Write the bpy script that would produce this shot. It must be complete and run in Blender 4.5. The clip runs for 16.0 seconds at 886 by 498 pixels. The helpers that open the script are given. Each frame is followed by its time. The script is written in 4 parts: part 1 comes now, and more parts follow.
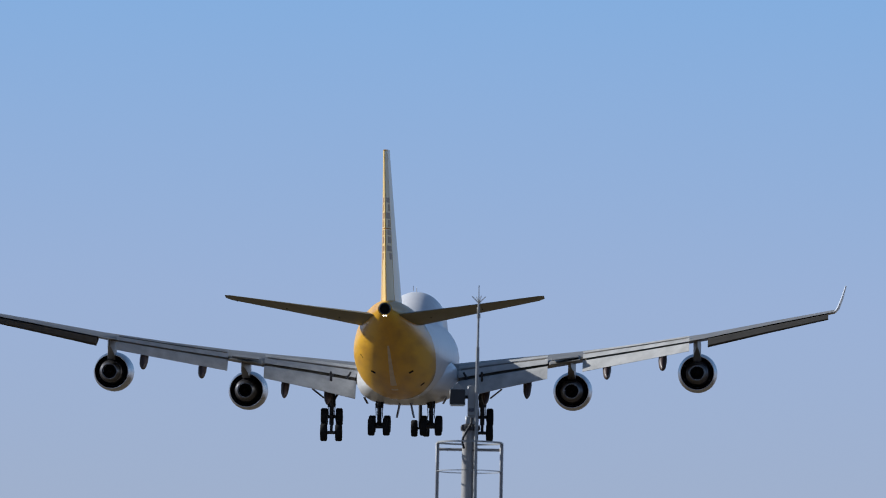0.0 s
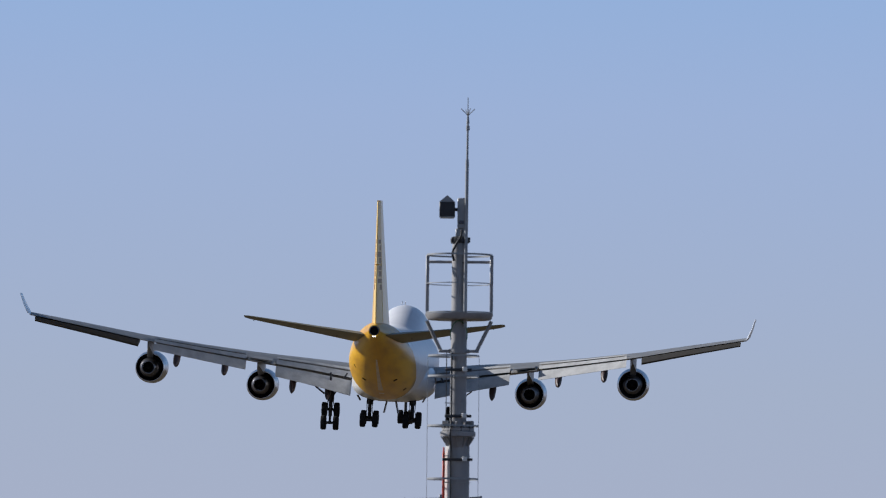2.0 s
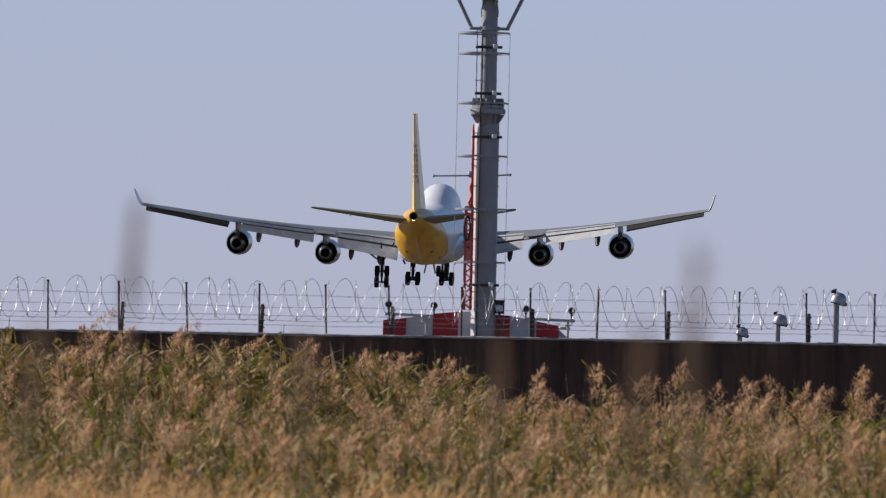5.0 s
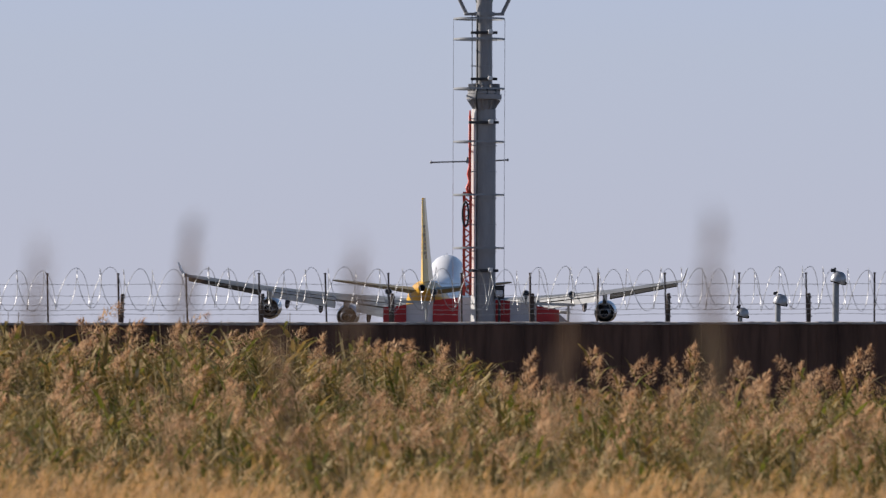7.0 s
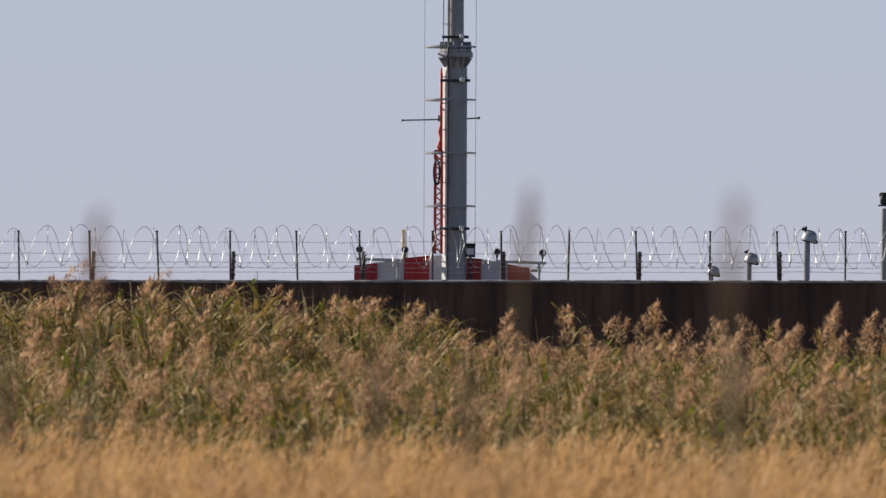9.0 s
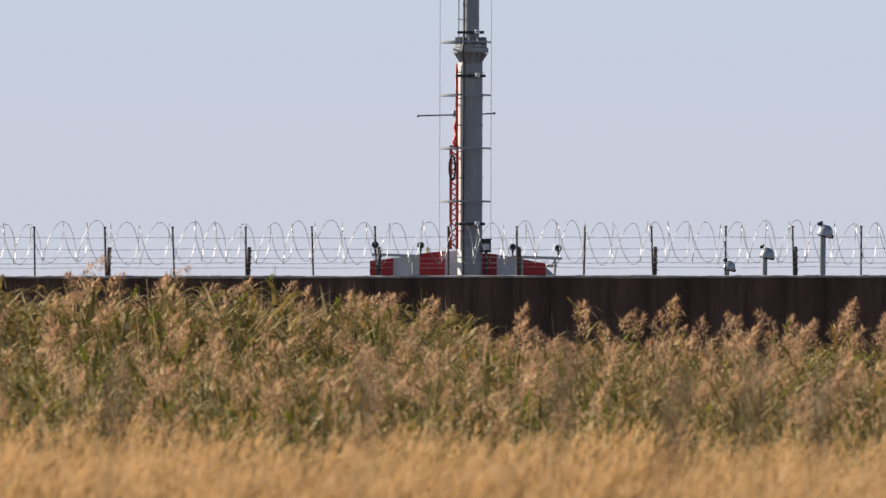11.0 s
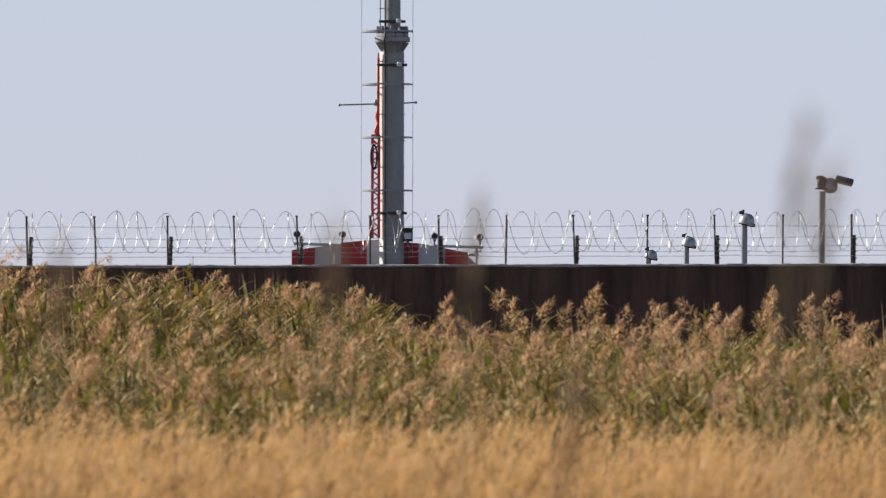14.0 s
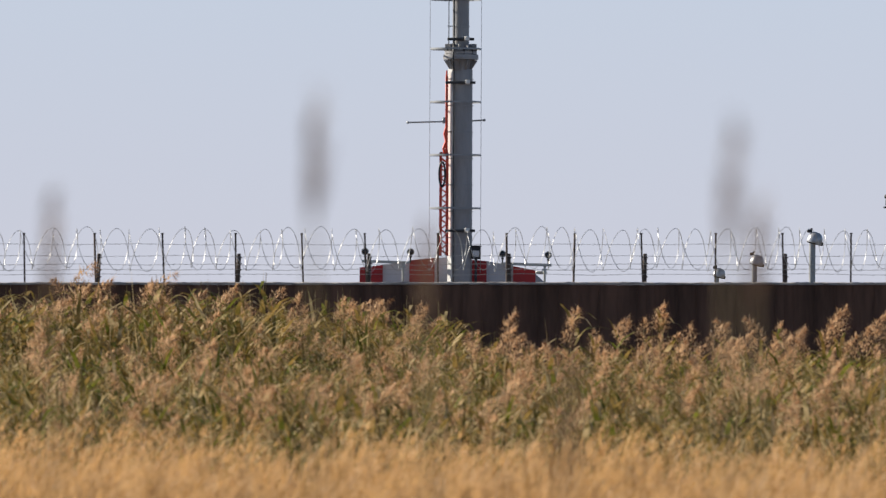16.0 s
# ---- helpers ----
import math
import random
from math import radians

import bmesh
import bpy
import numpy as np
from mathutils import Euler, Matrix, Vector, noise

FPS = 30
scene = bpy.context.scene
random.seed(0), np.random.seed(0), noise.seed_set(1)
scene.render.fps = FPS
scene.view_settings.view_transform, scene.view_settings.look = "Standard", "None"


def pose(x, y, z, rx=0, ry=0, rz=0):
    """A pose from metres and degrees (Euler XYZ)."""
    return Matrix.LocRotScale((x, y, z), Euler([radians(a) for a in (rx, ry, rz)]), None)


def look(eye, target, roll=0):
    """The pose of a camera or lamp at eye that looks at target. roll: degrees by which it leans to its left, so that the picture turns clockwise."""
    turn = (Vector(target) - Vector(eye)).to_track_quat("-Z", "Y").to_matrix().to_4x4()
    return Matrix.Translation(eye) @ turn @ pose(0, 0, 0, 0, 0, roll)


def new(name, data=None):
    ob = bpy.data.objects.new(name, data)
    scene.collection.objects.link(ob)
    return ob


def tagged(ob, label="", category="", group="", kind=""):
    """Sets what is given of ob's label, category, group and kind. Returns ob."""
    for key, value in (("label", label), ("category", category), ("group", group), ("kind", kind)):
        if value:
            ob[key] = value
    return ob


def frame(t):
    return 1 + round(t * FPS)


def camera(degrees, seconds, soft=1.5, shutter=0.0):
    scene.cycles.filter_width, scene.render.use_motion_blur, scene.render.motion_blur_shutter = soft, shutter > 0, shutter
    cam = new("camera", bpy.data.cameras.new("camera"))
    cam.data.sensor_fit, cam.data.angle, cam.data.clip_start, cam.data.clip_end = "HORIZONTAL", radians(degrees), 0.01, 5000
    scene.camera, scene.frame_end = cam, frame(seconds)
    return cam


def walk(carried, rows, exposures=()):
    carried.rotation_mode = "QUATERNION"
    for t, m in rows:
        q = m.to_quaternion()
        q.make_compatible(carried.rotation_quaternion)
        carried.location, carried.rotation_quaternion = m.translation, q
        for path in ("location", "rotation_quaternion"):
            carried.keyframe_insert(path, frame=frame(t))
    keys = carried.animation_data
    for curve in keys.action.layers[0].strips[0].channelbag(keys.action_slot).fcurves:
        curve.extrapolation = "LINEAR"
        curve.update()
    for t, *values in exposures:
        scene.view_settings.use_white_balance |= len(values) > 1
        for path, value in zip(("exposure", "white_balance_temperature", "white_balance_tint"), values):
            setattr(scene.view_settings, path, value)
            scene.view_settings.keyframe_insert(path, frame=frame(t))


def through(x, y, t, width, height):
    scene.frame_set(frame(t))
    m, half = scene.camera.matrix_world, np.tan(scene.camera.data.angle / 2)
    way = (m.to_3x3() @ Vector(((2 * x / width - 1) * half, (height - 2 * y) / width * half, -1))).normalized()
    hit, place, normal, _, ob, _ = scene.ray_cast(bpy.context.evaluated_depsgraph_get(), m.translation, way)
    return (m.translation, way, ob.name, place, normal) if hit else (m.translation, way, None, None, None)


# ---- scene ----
# the camera stands at the edge of a reed bed with a long lens and is turned by hand
EYE = Vector((0, 0, 1.6))
cam = camera(math.degrees(2 * math.atan(784 / 16000)), 16.0, soft=0.8)
cam.data.dof.use_dof = True
cam.data.dof.focus_distance = 320
cam.data.dof.aperture_fstop = 7.2


def aim(pan, tilt, roll):
    p, q = radians(pan), radians(tilt)
    return look(EYE, EYE + Vector((math.sin(p) * math.cos(q), math.cos(p) * math.cos(q), math.sin(q))) * 100, roll)


PATH = [  # seconds, pan, tilt and roll in degrees
    (0, -0.5411, 4.3364, 1.29),
    (0.5, -0.4909, 3.9754, 1.29),
    (1, -0.6214, 3.6149, 1.83),
    (1.5, -0.5613, 3.4619, 1.86),
    (2, -0.4508, 3.1498, 0.94),
    (2.5, -0.4742, 2.9096, 0.96),
    (3, -0.4967, 2.616, 1.28),
    (3.5, -0.5281, 2.2583, 1.57),
    (4, -0.5585, 1.8469, 1.63),
    (4.5, -0.6086, 1.2541, 1.49),
    (4.7, -0.5945, 1.123, 1.62),
    (6.8, -0.6178, 1.055, 0.52),
    (7, -0.5892, 1.0128, 0.49),
    (7.5, -0.5154, 0.98, 0.04),
    (8, -0.4825, 0.9083, 0.13),
    (8.5, -0.4544, 0.8353, 0.22),
    (8.7, -0.3764, 0.7721, 0.56),
    (10.8, -0.4493, 0.7082, 0.67),
    (11, -0.5026, 0.7184, 0.5),
    (11.5, -0.7116, 0.7088, 0.51),
    (12, -0.8009, 0.6475, 0.41),
    (12.5, -0.7184, 0.6971, 0.06),
    (13, -0.3621, 0.7116, 0.21),
    (13.5, -0.0993, 0.6592, 0.47),
    (14, -0.0065, 0.6532, 0.41),
    (14.5, -0, 0.7162, 0),
    (15, -0.2827, 0.7005, -0.17),
    (15.5, -0.3511, 0.5779, 0.28),
    (16, -0.4382, 0.7617, 0.56),
]
walk(cam, [(t, aim(p, q, r)) for t, p, q, r in PATH], exposures=[
    (0, 0.03, 5730, 10), (3, 0.05, 5880, 14), (4, 0.06, 5960, 15.5), (4.7, 0.1, 6020, 16), (7, 0.28, 6300, 14), (8.7, 0.27, 6400, 13), (11, 0.55, 6500, 10), (16, 0.55, 6500, 10)])

# ---- light ----
SUN_UP, SUN_SIDE = 26.0, -70.0  # degrees above the horizon; degrees from straight ahead, to the left
world = bpy.data.worlds.new("sky")
scene.world = world
world.use_nodes = True
wn, wl = world.node_tree.nodes, world.node_tree.links
sky = wn.new("ShaderNodeTexSky")
sky.sky_type = "NISHITA"
sky.sun_disc = False
sky.sun_elevation = radians(SUN_UP)
sky.sun_rotation = radians(SUN_SIDE)
sky.dust_density = 1.0
# low haze: the sky pales smoothly towards the horizon all round
w_dir, w_sep, w_fac, w_mix = wn.new("ShaderNodeTexCoord"), wn.new("ShaderNodeSeparateXYZ"), wn.new("ShaderNodeMapRange"), wn.new("ShaderNodeMix")
haze = wn.new("ShaderNodeValToRGB")
w_scale = wn.new("ShaderNodeMapRange")
w_scale.inputs["From Max"].default_value = 0.25
HAZE = [(0.0, (0.412, 0.413, 0.472)), (0.16, (0.382, 0.424, 0.501)), (0.28, (0.345, 0.425, 0.575)), (0.42, (0.252, 0.408, 0.625)), (1.0, (0.13, 0.24, 0.46))]
while len(haze.color_ramp.elements) < len(HAZE):
    haze.color_ramp.elements.new(0.5)
for stop, (at, c) in zip(haze.color_ramp.elements, HAZE):
    stop.position, stop.color = at, (*[10 * v for v in c], 1)
w_fac.interpolation_type = "SMOOTHSTEP"
w_fac.inputs["From Min"].default_value, w_fac.inputs["From Max"].default_value = 0.1, 0.45
w_mix.data_type = "RGBA"
wl.new(w_dir.outputs["Generated"], w_sep.inputs[0])
wl.new(w_sep.outputs["Z"], w_fac.inputs["Value"])
wl.new(w_sep.outputs["Z"], w_scale.inputs["Value"])
wl.new(w_scale.outputs[0], haze.inputs["Fac"])
wl.new(w_fac.outputs[0], w_mix.inputs["Factor"])
wl.new(haze.outputs["Color"], w_mix.inputs["A"])
deep = wn.new("ShaderNodeVectorMath")
deep.operation = "SCALE"
deep.inputs["Scale"].default_value = 0.5
wl.new(sky.outputs["Color"], deep.inputs[0])
wl.new(deep.outputs[0], w_mix.inputs["B"])
wl.new(w_mix.outputs["Result"], wn["Background"].inputs["Color"])
wn["Background"].inputs["Strength"].default_value = 0.1
sun_data = bpy.data.lights.new("sun", "SUN")
sun_data.energy, sun_data.angle, sun_data.color = 5.0, radians(0.5), (1.0, 0.92, 0.79)
sun = new("sun", sun_data)
s_el, s_az = radians(SUN_UP), radians(SUN_SIDE)
to_sun = Vector((math.sin(s_az) * math.cos(s_el), math.cos(s_az) * math.cos(s_el), math.sin(s_el)))
sun.matrix_world = look(to_sun * 400, (0, 0, 0))

# ---- materials ----
def material(name, base, rough=0.6, metal=0.0, dark=0.75, scale=4.0, fine=60.0, bump=0.0, spec=0.5, coat=0.0, stretch=1.0):
    """A surface with stains at one scale and grain at another."""
    m = bpy.data.materials.new(name)
    m.use_nodes = True
    n, l = m.node_tree.nodes, m.node_tree.links
    b = n["Principled BSDF"]
    tc = n.new("ShaderNodeTexCoord")
    big, small = n.new("ShaderNodeTexNoise"), n.new("ShaderNodeTexNoise")
    big.inputs["Scale"].default_value, big.inputs["Detail"].default_value = scale, 5
    small.inputs["Scale"].default_value, small.inputs["Detail"].default_value = fine, 3
    add = n.new("ShaderNodeMath")
    add.operation = "MULTIPLY_ADD"
    add.inputs[1].default_value = 0.35
    ramp = n.new("ShaderNodeValToRGB")
    ramp.color_ramp.elements[0].position, ramp.color_ramp.elements[1].position = 0.45, 0.85
    ramp.color_ramp.elements[0].color = (*[c * dark for c in base], 1)
    ramp.color_ramp.elements[1].color = (*base, 1)
    run = n.new("ShaderNodeMapping")
    run.inputs["Scale"].default_value = (1, 1, 1 / stretch)
    l.new(tc.outputs["Object"], run.inputs["Vector"])
    for tex in (big, small):
        l.new(run.outputs["Vector"], tex.inputs["Vector"])
    l.new(small.outputs["Fac"], add.inputs[0])
    l.new(big.outputs["Fac"], add.inputs[2])
    l.new(add.outputs[0], ramp.inputs["Fac"])
    l.new(ramp.outputs["Color"], b.inputs["Base Color"])
    b.inputs["Roughness"].default_value, b.inputs["Metallic"].default_value = rough, metal
    b.inputs["Specular IOR Level"].default_value = spec
    b.inputs["Coat Weight"].default_value = coat
    if bump:
        bp = n.new("ShaderNodeBump")
        bp.inputs["Strength"].default_value, bp.inputs["Distance"].default_value = bump, 0.02
        l.new(small.outputs["Fac"], bp.inputs["Height"])
        l.new(bp.outputs["Normal"], b.inputs["Normal"])
    return m


def foliage(name, colours, through=0.35, cell=1.1, single=0.55):
    """Thin dry or green blades; colour varies from blade to blade, and light passes through."""
    m = bpy.data.materials.new(name)
    m.use_nodes = True
    n, l = m.node_tree.nodes, m.node_tree.links
    b = n["Principled BSDF"]
    geo = n.new("ShaderNodeNewGeometry")
    ramp = n.new("ShaderNodeValToRGB")
    e = ramp.color_ramp.elements
    while len(e) < len(colours):
        e.new(0.5)
    for i, c in enumerate(colours):
        e[i].position = i / (len(colours) - 1)
        e[i].color = (*c, 1)
    tc, patch, add = n.new("ShaderNodeTexCoord"), n.new("ShaderNodeTexNoise"), n.new("ShaderNodeMath")
    patch.inputs["Scale"].default_value, patch.inputs["Detail"].default_value = cell, 3
    l.new(tc.outputs["Object"], patch.inputs["Vector"])
    add.operation = "MULTIPLY_ADD"
    add.inputs[1].default_value = single
    spread = n.new("ShaderNodeMapRange")
    spread.inputs["From Min"].default_value, spread.inputs["From Max"].default_value = 0.32, 0.68
    spread.inputs["To Max"].default_value = 1.0 - single
    l.new(patch.outputs["Fac"], spread.inputs["Value"])
    l.new(geo.outputs["Random Per Island"], add.inputs[0])
    l.new(spread.outputs[0], add.inputs[2])
    l.new(add.outputs[0], ramp.inputs["Fac"])
    l.new(ramp.outputs["Color"], b.inputs["Base Color"])
    b.inputs["Roughness"].default_value = 0.6
    b.inputs["Specular IOR Level"].default_value = 0.3
    tr = n.new("ShaderNodeBsdfTranslucent")
    l.new(ramp.outputs["Color"], tr.inputs["Color"])
    mix = n.new("ShaderNodeMixShader")
    mix.inputs["Fac"].default_value = through
    l.new(b.outputs[0], mix.inputs[1])
    l.new(tr.outputs[0], mix.inputs[2])
    l.new(mix.outputs[0], n["Material Output"].inputs["Surface"])
    return m


def livery(name):
    """White fuselage paint with a yellow rear belly and tail cone, parted by a slanting line."""
    m = material(name, (0.85, 0.85, 0.87), 0.36, dark=0.9, scale=0.5, fine=9, coat=0.08)
    n, l = m.node_tree.nodes, m.node_tree.links
    b = n["Principled BSDF"]
    white = b.inputs["Base Color"].links[0].from_socket
    tc = n.new("ShaderNodeTexCoord")
    sep = n.new("ShaderNodeSeparateXYZ")
    l.new(tc.outputs["Object"], sep.inputs[0])
    wob = n.new("ShaderNodeTexNoise")
    wob.inputs["Scale"].default_value, wob.inputs["Detail"].default_value = 0.8, 4
    along = n.new("ShaderNodeMapping")  # stretched along y, so stains don't band in the camera's foreshortened view
    along.inputs["Scale"].default_value = (1, 0.12, 1)
    l.new(tc.outputs["Object"], along.inputs["Vector"])
    l.new(along.outputs["Vector"], wob.inputs["Vector"])
    lim = n.new("ShaderNodeMath")
    lim.operation = "MULTIPLY_ADD"
    lim.inputs[1].default_value, lim.inputs[2].default_value = -0.4, -1.75
    l.new(sep.outputs["Y"], lim.inputs[0])
    side = n.new("ShaderNodeMath")
    side.operation = "MULTIPLY_ADD"
    side.inputs[1].default_value = -0.22
    l.new(sep.outputs["X"], side.inputs[0])
    l.new(lim.outputs[0], side.inputs[2])
    ragged = n.new("ShaderNodeMath")
    ragged.operation = "MULTIPLY_ADD"
    ragged.inputs[1].default_value = 1.1
    l.new(wob.outputs["Fac"], ragged.inputs[0])
    l.new(side.outputs[0], ragged.inputs[2])
    sub = n.new("ShaderNodeMath")
    sub.operation = "SUBTRACT"
    l.new(ragged.outputs[0], sub.inputs[0])
    l.new(sep.outputs["Z"], sub.inputs[1])
    step = n.new("ShaderNodeMapRange")
    step.inputs["From Min"].default_value, step.inputs["From Max"].default_value = 0.5, 0.54
    l.new(sub.outputs[0], step.inputs["Value"])
    stain = n.new("ShaderNodeTexNoise")
    stain.inputs["Scale"].default_value, stain.inputs["Detail"].default_value = 0.9, 6
    l.new(along.outputs["Vector"], stain.inputs["Vector"])
    yel = n.new("ShaderNodeValToRGB")
    yel.color_ramp.elements[0].position, yel.color_ramp.elements[1].position = 0.3, 0.6
    yel.color_ramp.elements[0].color, yel.color_ramp.elements[1].color = (0.55, 0.27, 0.005, 1), (0.8, 0.44, 0.005, 1)
    l.new(stain.outputs["Fac"], yel.inputs["Fac"])
    mix = n.new("ShaderNodeMix")
    mix.data_type = "RGBA"
    l.new(step.outputs[0], mix.inputs["Factor"])
    l.new(white, mix.inputs["A"])
    l.new(yel.outputs["Color"], mix.inputs["B"])
    # a flaking brown edge where the yellow ends
    edge = n.new("ShaderNodeMapRange")
    edge.inputs["From Min"].default_value, edge.inputs["From Max"].default_value = 1.3, 0.5
    l.new(sub.outputs[0], edge.inputs["Value"])
    both = n.new("ShaderNodeMath")
    both.operation = "MULTIPLY"
    l.new(edge.outputs[0], both.inputs[0])
    l.new(step.outputs[0], both.inputs[1])
    chips = n.new("ShaderNodeMapRange")
    chips.inputs["From Min"].default_value, chips.inputs["From Max"].default_value = 0.44, 0.56
    l.new(stain.outputs["Fac"], chips.inputs["Value"])
    flake = n.new("ShaderNodeMath")
    flake.operation = "MULTIPLY"
    l.new(both.outputs[0], flake.inputs[0])
    l.new(chips.outputs[0], flake.inputs[1])
    worn = n.new("ShaderNodeMix")
    worn.data_type = "RGBA"
    l.new(flake.outputs[0], worn.inputs["Factor"])
    l.new(mix.outputs["Result"], worn.inputs["A"])
    worn.inputs["B"].default_value = (0.1, 0.035, 0.006, 1)
    l.new(worn.outputs["Result"], b.inputs["Base Color"])
    return m


FUSELAGE = livery("fuselage_paint")
YELLOW = material("yellow_paint", (0.83, 0.5, 0.03), 0.3, dark=0.8, scale=0.8, fine=8, coat=0.3)
PALE_YELLOW = material("pale_yellow_paint", (0.84, 0.57, 0.13), 0.35, dark=0.88, scale=0.8, fine=8)
WHITE = material("white_paint", (0.74, 0.75, 0.77), 0.32, dark=0.9, scale=0.6, fine=9, coat=0.2)
WING_GREY = material("wing_grey_paint", (0.24, 0.235, 0.225), 0.4, dark=0.72, scale=0.7, fine=12)
FLAP_GREY = material("flap_grey_paint", (0.56, 0.56, 0.55), 0.42, dark=0.7, scale=1.1, fine=14)
STAB_GREY = material("tailplane_paint", (0.19, 0.175, 0.1), 0.45, dark=0.75, scale=0.8, fine=10)
STEEL = material("bare_metal", (0.43, 0.43, 0.44), 0.26, 1.0, dark=0.7, scale=1.5, fine=20)
NOZZLE = material("heat_stained_metal", (0.1, 0.1, 0.105), 0.42, 0.6, dark=0.5, scale=2, fine=20)
SLOT_SHADE = material("slot_shade_brown", (0.2, 0.18, 0.15), 0.5, 0.2, dark=0.7, scale=1.2)
MATT_BLACK = material("matt_black", (0.012, 0.012, 0.013), 0.9, dark=0.6, spec=0.1)
RUBBER = material("tyre_rubber", (0.014, 0.014, 0.015), 0.85, dark=0.6, scale=3, spec=0.2)
GEAR = material("gear_leg_metal", (0.05, 0.05, 0.055), 0.5, 0.4, dark=0.6, scale=3)
# near-black colour stands for shade on the rear of the outer wing
AILERON = material("shade_dark_aileron", (0.045, 0.04, 0.034), 0.6, dark=0.6, scale=1.2)
DUCT = material("dull_duct_metal", (0.17, 0.17, 0.185), 0.36, 0.85, dark=0.6, scale=2, fine=18)
FAIRING = material("fairing_paint", (0.085, 0.055, 0.05), 0.5, dark=0.6, scale=1)
STRIPE = material("pale_belly_stripe", (0.8, 0.66, 0.52), 0.4, dark=0.8, scale=1.5, fine=12)
MARKING = material("brown_marking_paint", (0.42, 0.22, 0.045), 0.45, dark=0.6, scale=0.9)
GALV = material("galvanised_steel", (0.34, 0.35, 0.36), 0.45, 0.25, dark=0.75, scale=5, fine=60)
MAST_GREY = material("mast_grey_paint", (0.335, 0.33, 0.335), 0.5, 0.15, dark=0.78, scale=5, fine=40, bump=0.1, stretch=5.0)
DARK_IRON = material("dark_iron", (0.06, 0.06, 0.065), 0.6, 0.4, dark=0.6, scale=6)
BLACK_BOX = material("black_plastic", (0.025, 0.026, 0.03), 0.5, dark=0.7, scale=6)
RED = material("red_paint", (0.46, 0.014, 0.016), 0.45, dark=0.7, scale=3, fine=40)
ORANGE_RED = material("orange_red_paint", (0.85, 0.085, 0.04), 0.5, dark=0.75, scale=6)
PANEL_GREY = material("pale_grey_panel_paint", (0.6, 0.61, 0.65), 0.5, dark=0.82, scale=2, fine=30)
PLASTIC_WHITE = material("white_plastic", (0.8, 0.8, 0.78), 0.5, dark=0.9)
BEAM = material("weathered_aluminium", (0.5, 0.5, 0.46), 0.45, 0.4, dark=0.8, scale=5)
WIRE = material("razor_wire_steel", (0.52, 0.52, 0.52), 0.45, 0.55, dark=0.7, scale=3)
THIN_WIRE = material("barbed_wire_steel", (0.5, 0.5, 0.5), 0.5, 0.4, dark=0.7, scale=3)
RUST_POST = material("rusty_dark_post", (0.14, 0.105, 0.09), 0.8, 0.1, dark=0.5, scale=9, fine=80, bump=0.3)
CONCRETE = material("stained_dark_concrete", (0.165, 0.085, 0.056), 0.9, dark=0.3, scale=2.4, fine=16, bump=0.5, stretch=7.0)
COPING = material("pale_concrete_edge", (0.5, 0.45, 0.41), 0.9, dark=0.55, scale=2.5, fine=30, bump=0.5)
SOIL = material("dry_soil_and_litter", (0.12, 0.09, 0.05), 0.95, dark=0.5, scale=0.6, fine=12, bump=0.5)
LENS = material("lamp_glass", (0.04, 0.045, 0.05), 0.08, dark=0.8)
SOLAR = material("solar_cell_blue", (0.012, 0.016, 0.05), 0.15, dark=0.8, scale=10)
HOUSING = material("pale_lamp_housing", (0.46, 0.46, 0.48), 0.32, 0.4, dark=0.75, scale=8)
REED_LEAF = foliage("reed_leaves", [(0.045, 0.06, 0.008), (0.24, 0.245, 0.035), (0.1, 0.11, 0.016), (0.38, 0.245, 0.075), (0.15, 0.12, 0.026), (0.7, 0.54, 0.29), (0.24, 0.14, 0.042), (0.2, 0.19, 0.026)], 0.42, 1.5, 0.45)
REED_STEM = foliage("reed_stems", [(0.2, 0.15, 0.06), (0.28, 0.2, 0.09), (0.14, 0.14, 0.04)], 0.15)
PLUME = foliage("reed_plumes", [(0.32, 0.175, 0.08), (0.58, 0.36, 0.195), (0.68, 0.46, 0.28), (0.44, 0.25, 0.122), (0.8, 0.59, 0.4)], 0.62, 3.6, 0.22)
STRAW = foliage("straw_stalks", [(0.46, 0.33, 0.15), (0.62, 0.48, 0.26), (0.34, 0.22, 0.09)], 0.45)
DRY = foliage("dry_grass_blades", [(0.15, 0.078, 0.025), (0.48, 0.275, 0.1), (0.28, 0.148, 0.05), (0.62, 0.375, 0.155)], 0.4, 2.6, 0.35)
SEED = foliage("dry_seed_heads", [(0.34, 0.19, 0.075), (0.6, 0.37, 0.165), (0.48, 0.28, 0.11), (0.74, 0.49, 0.26)], 0.5, 2.6, 0.25)
# plume colour darkened to stand for backlit shade close to the camera
NEAR_PLUME = foliage("shaded_near_plume", [(0.17, 0.105, 0.065), (0.27, 0.175, 0.11)], 0.4)
CHANNEL = material("sunlit_channel_white", (0.7, 0.7, 0.68), 0.5, dark=0.8, scale=5)
GLOW = bpy.data.materials.new("tail_lamp_glow")
GLOW.use_nodes = True
GLOW.node_tree.nodes["Principled BSDF"].inputs["Emission Color"].default_value = (1, 0.93, 0.8, 1)
GLOW.node_tree.nodes["Principled BSDF"].inputs["Emission Strength"].default_value = 6


# ---- building helpers ----
def mesh_of(name, bm, mat, smooth=True):
    me = bpy.data.meshes.new(name)
    if len(bm.faces) < 40000:
        bmesh.ops.recalc_face_normals(bm, faces=bm.faces)
    bm.to_mesh(me)
    bm.free()
    me.materials.append(mat)
    if smooth:
        me.shade_smooth()
        me.set_sharp_from_angle(angle=radians(40))
    return me


def part(name, bm, mat, parent=None, label=""):
    ob = new(name, mesh_of(name, bm, mat))
    ob.parent = parent
    return tagged(ob, label)


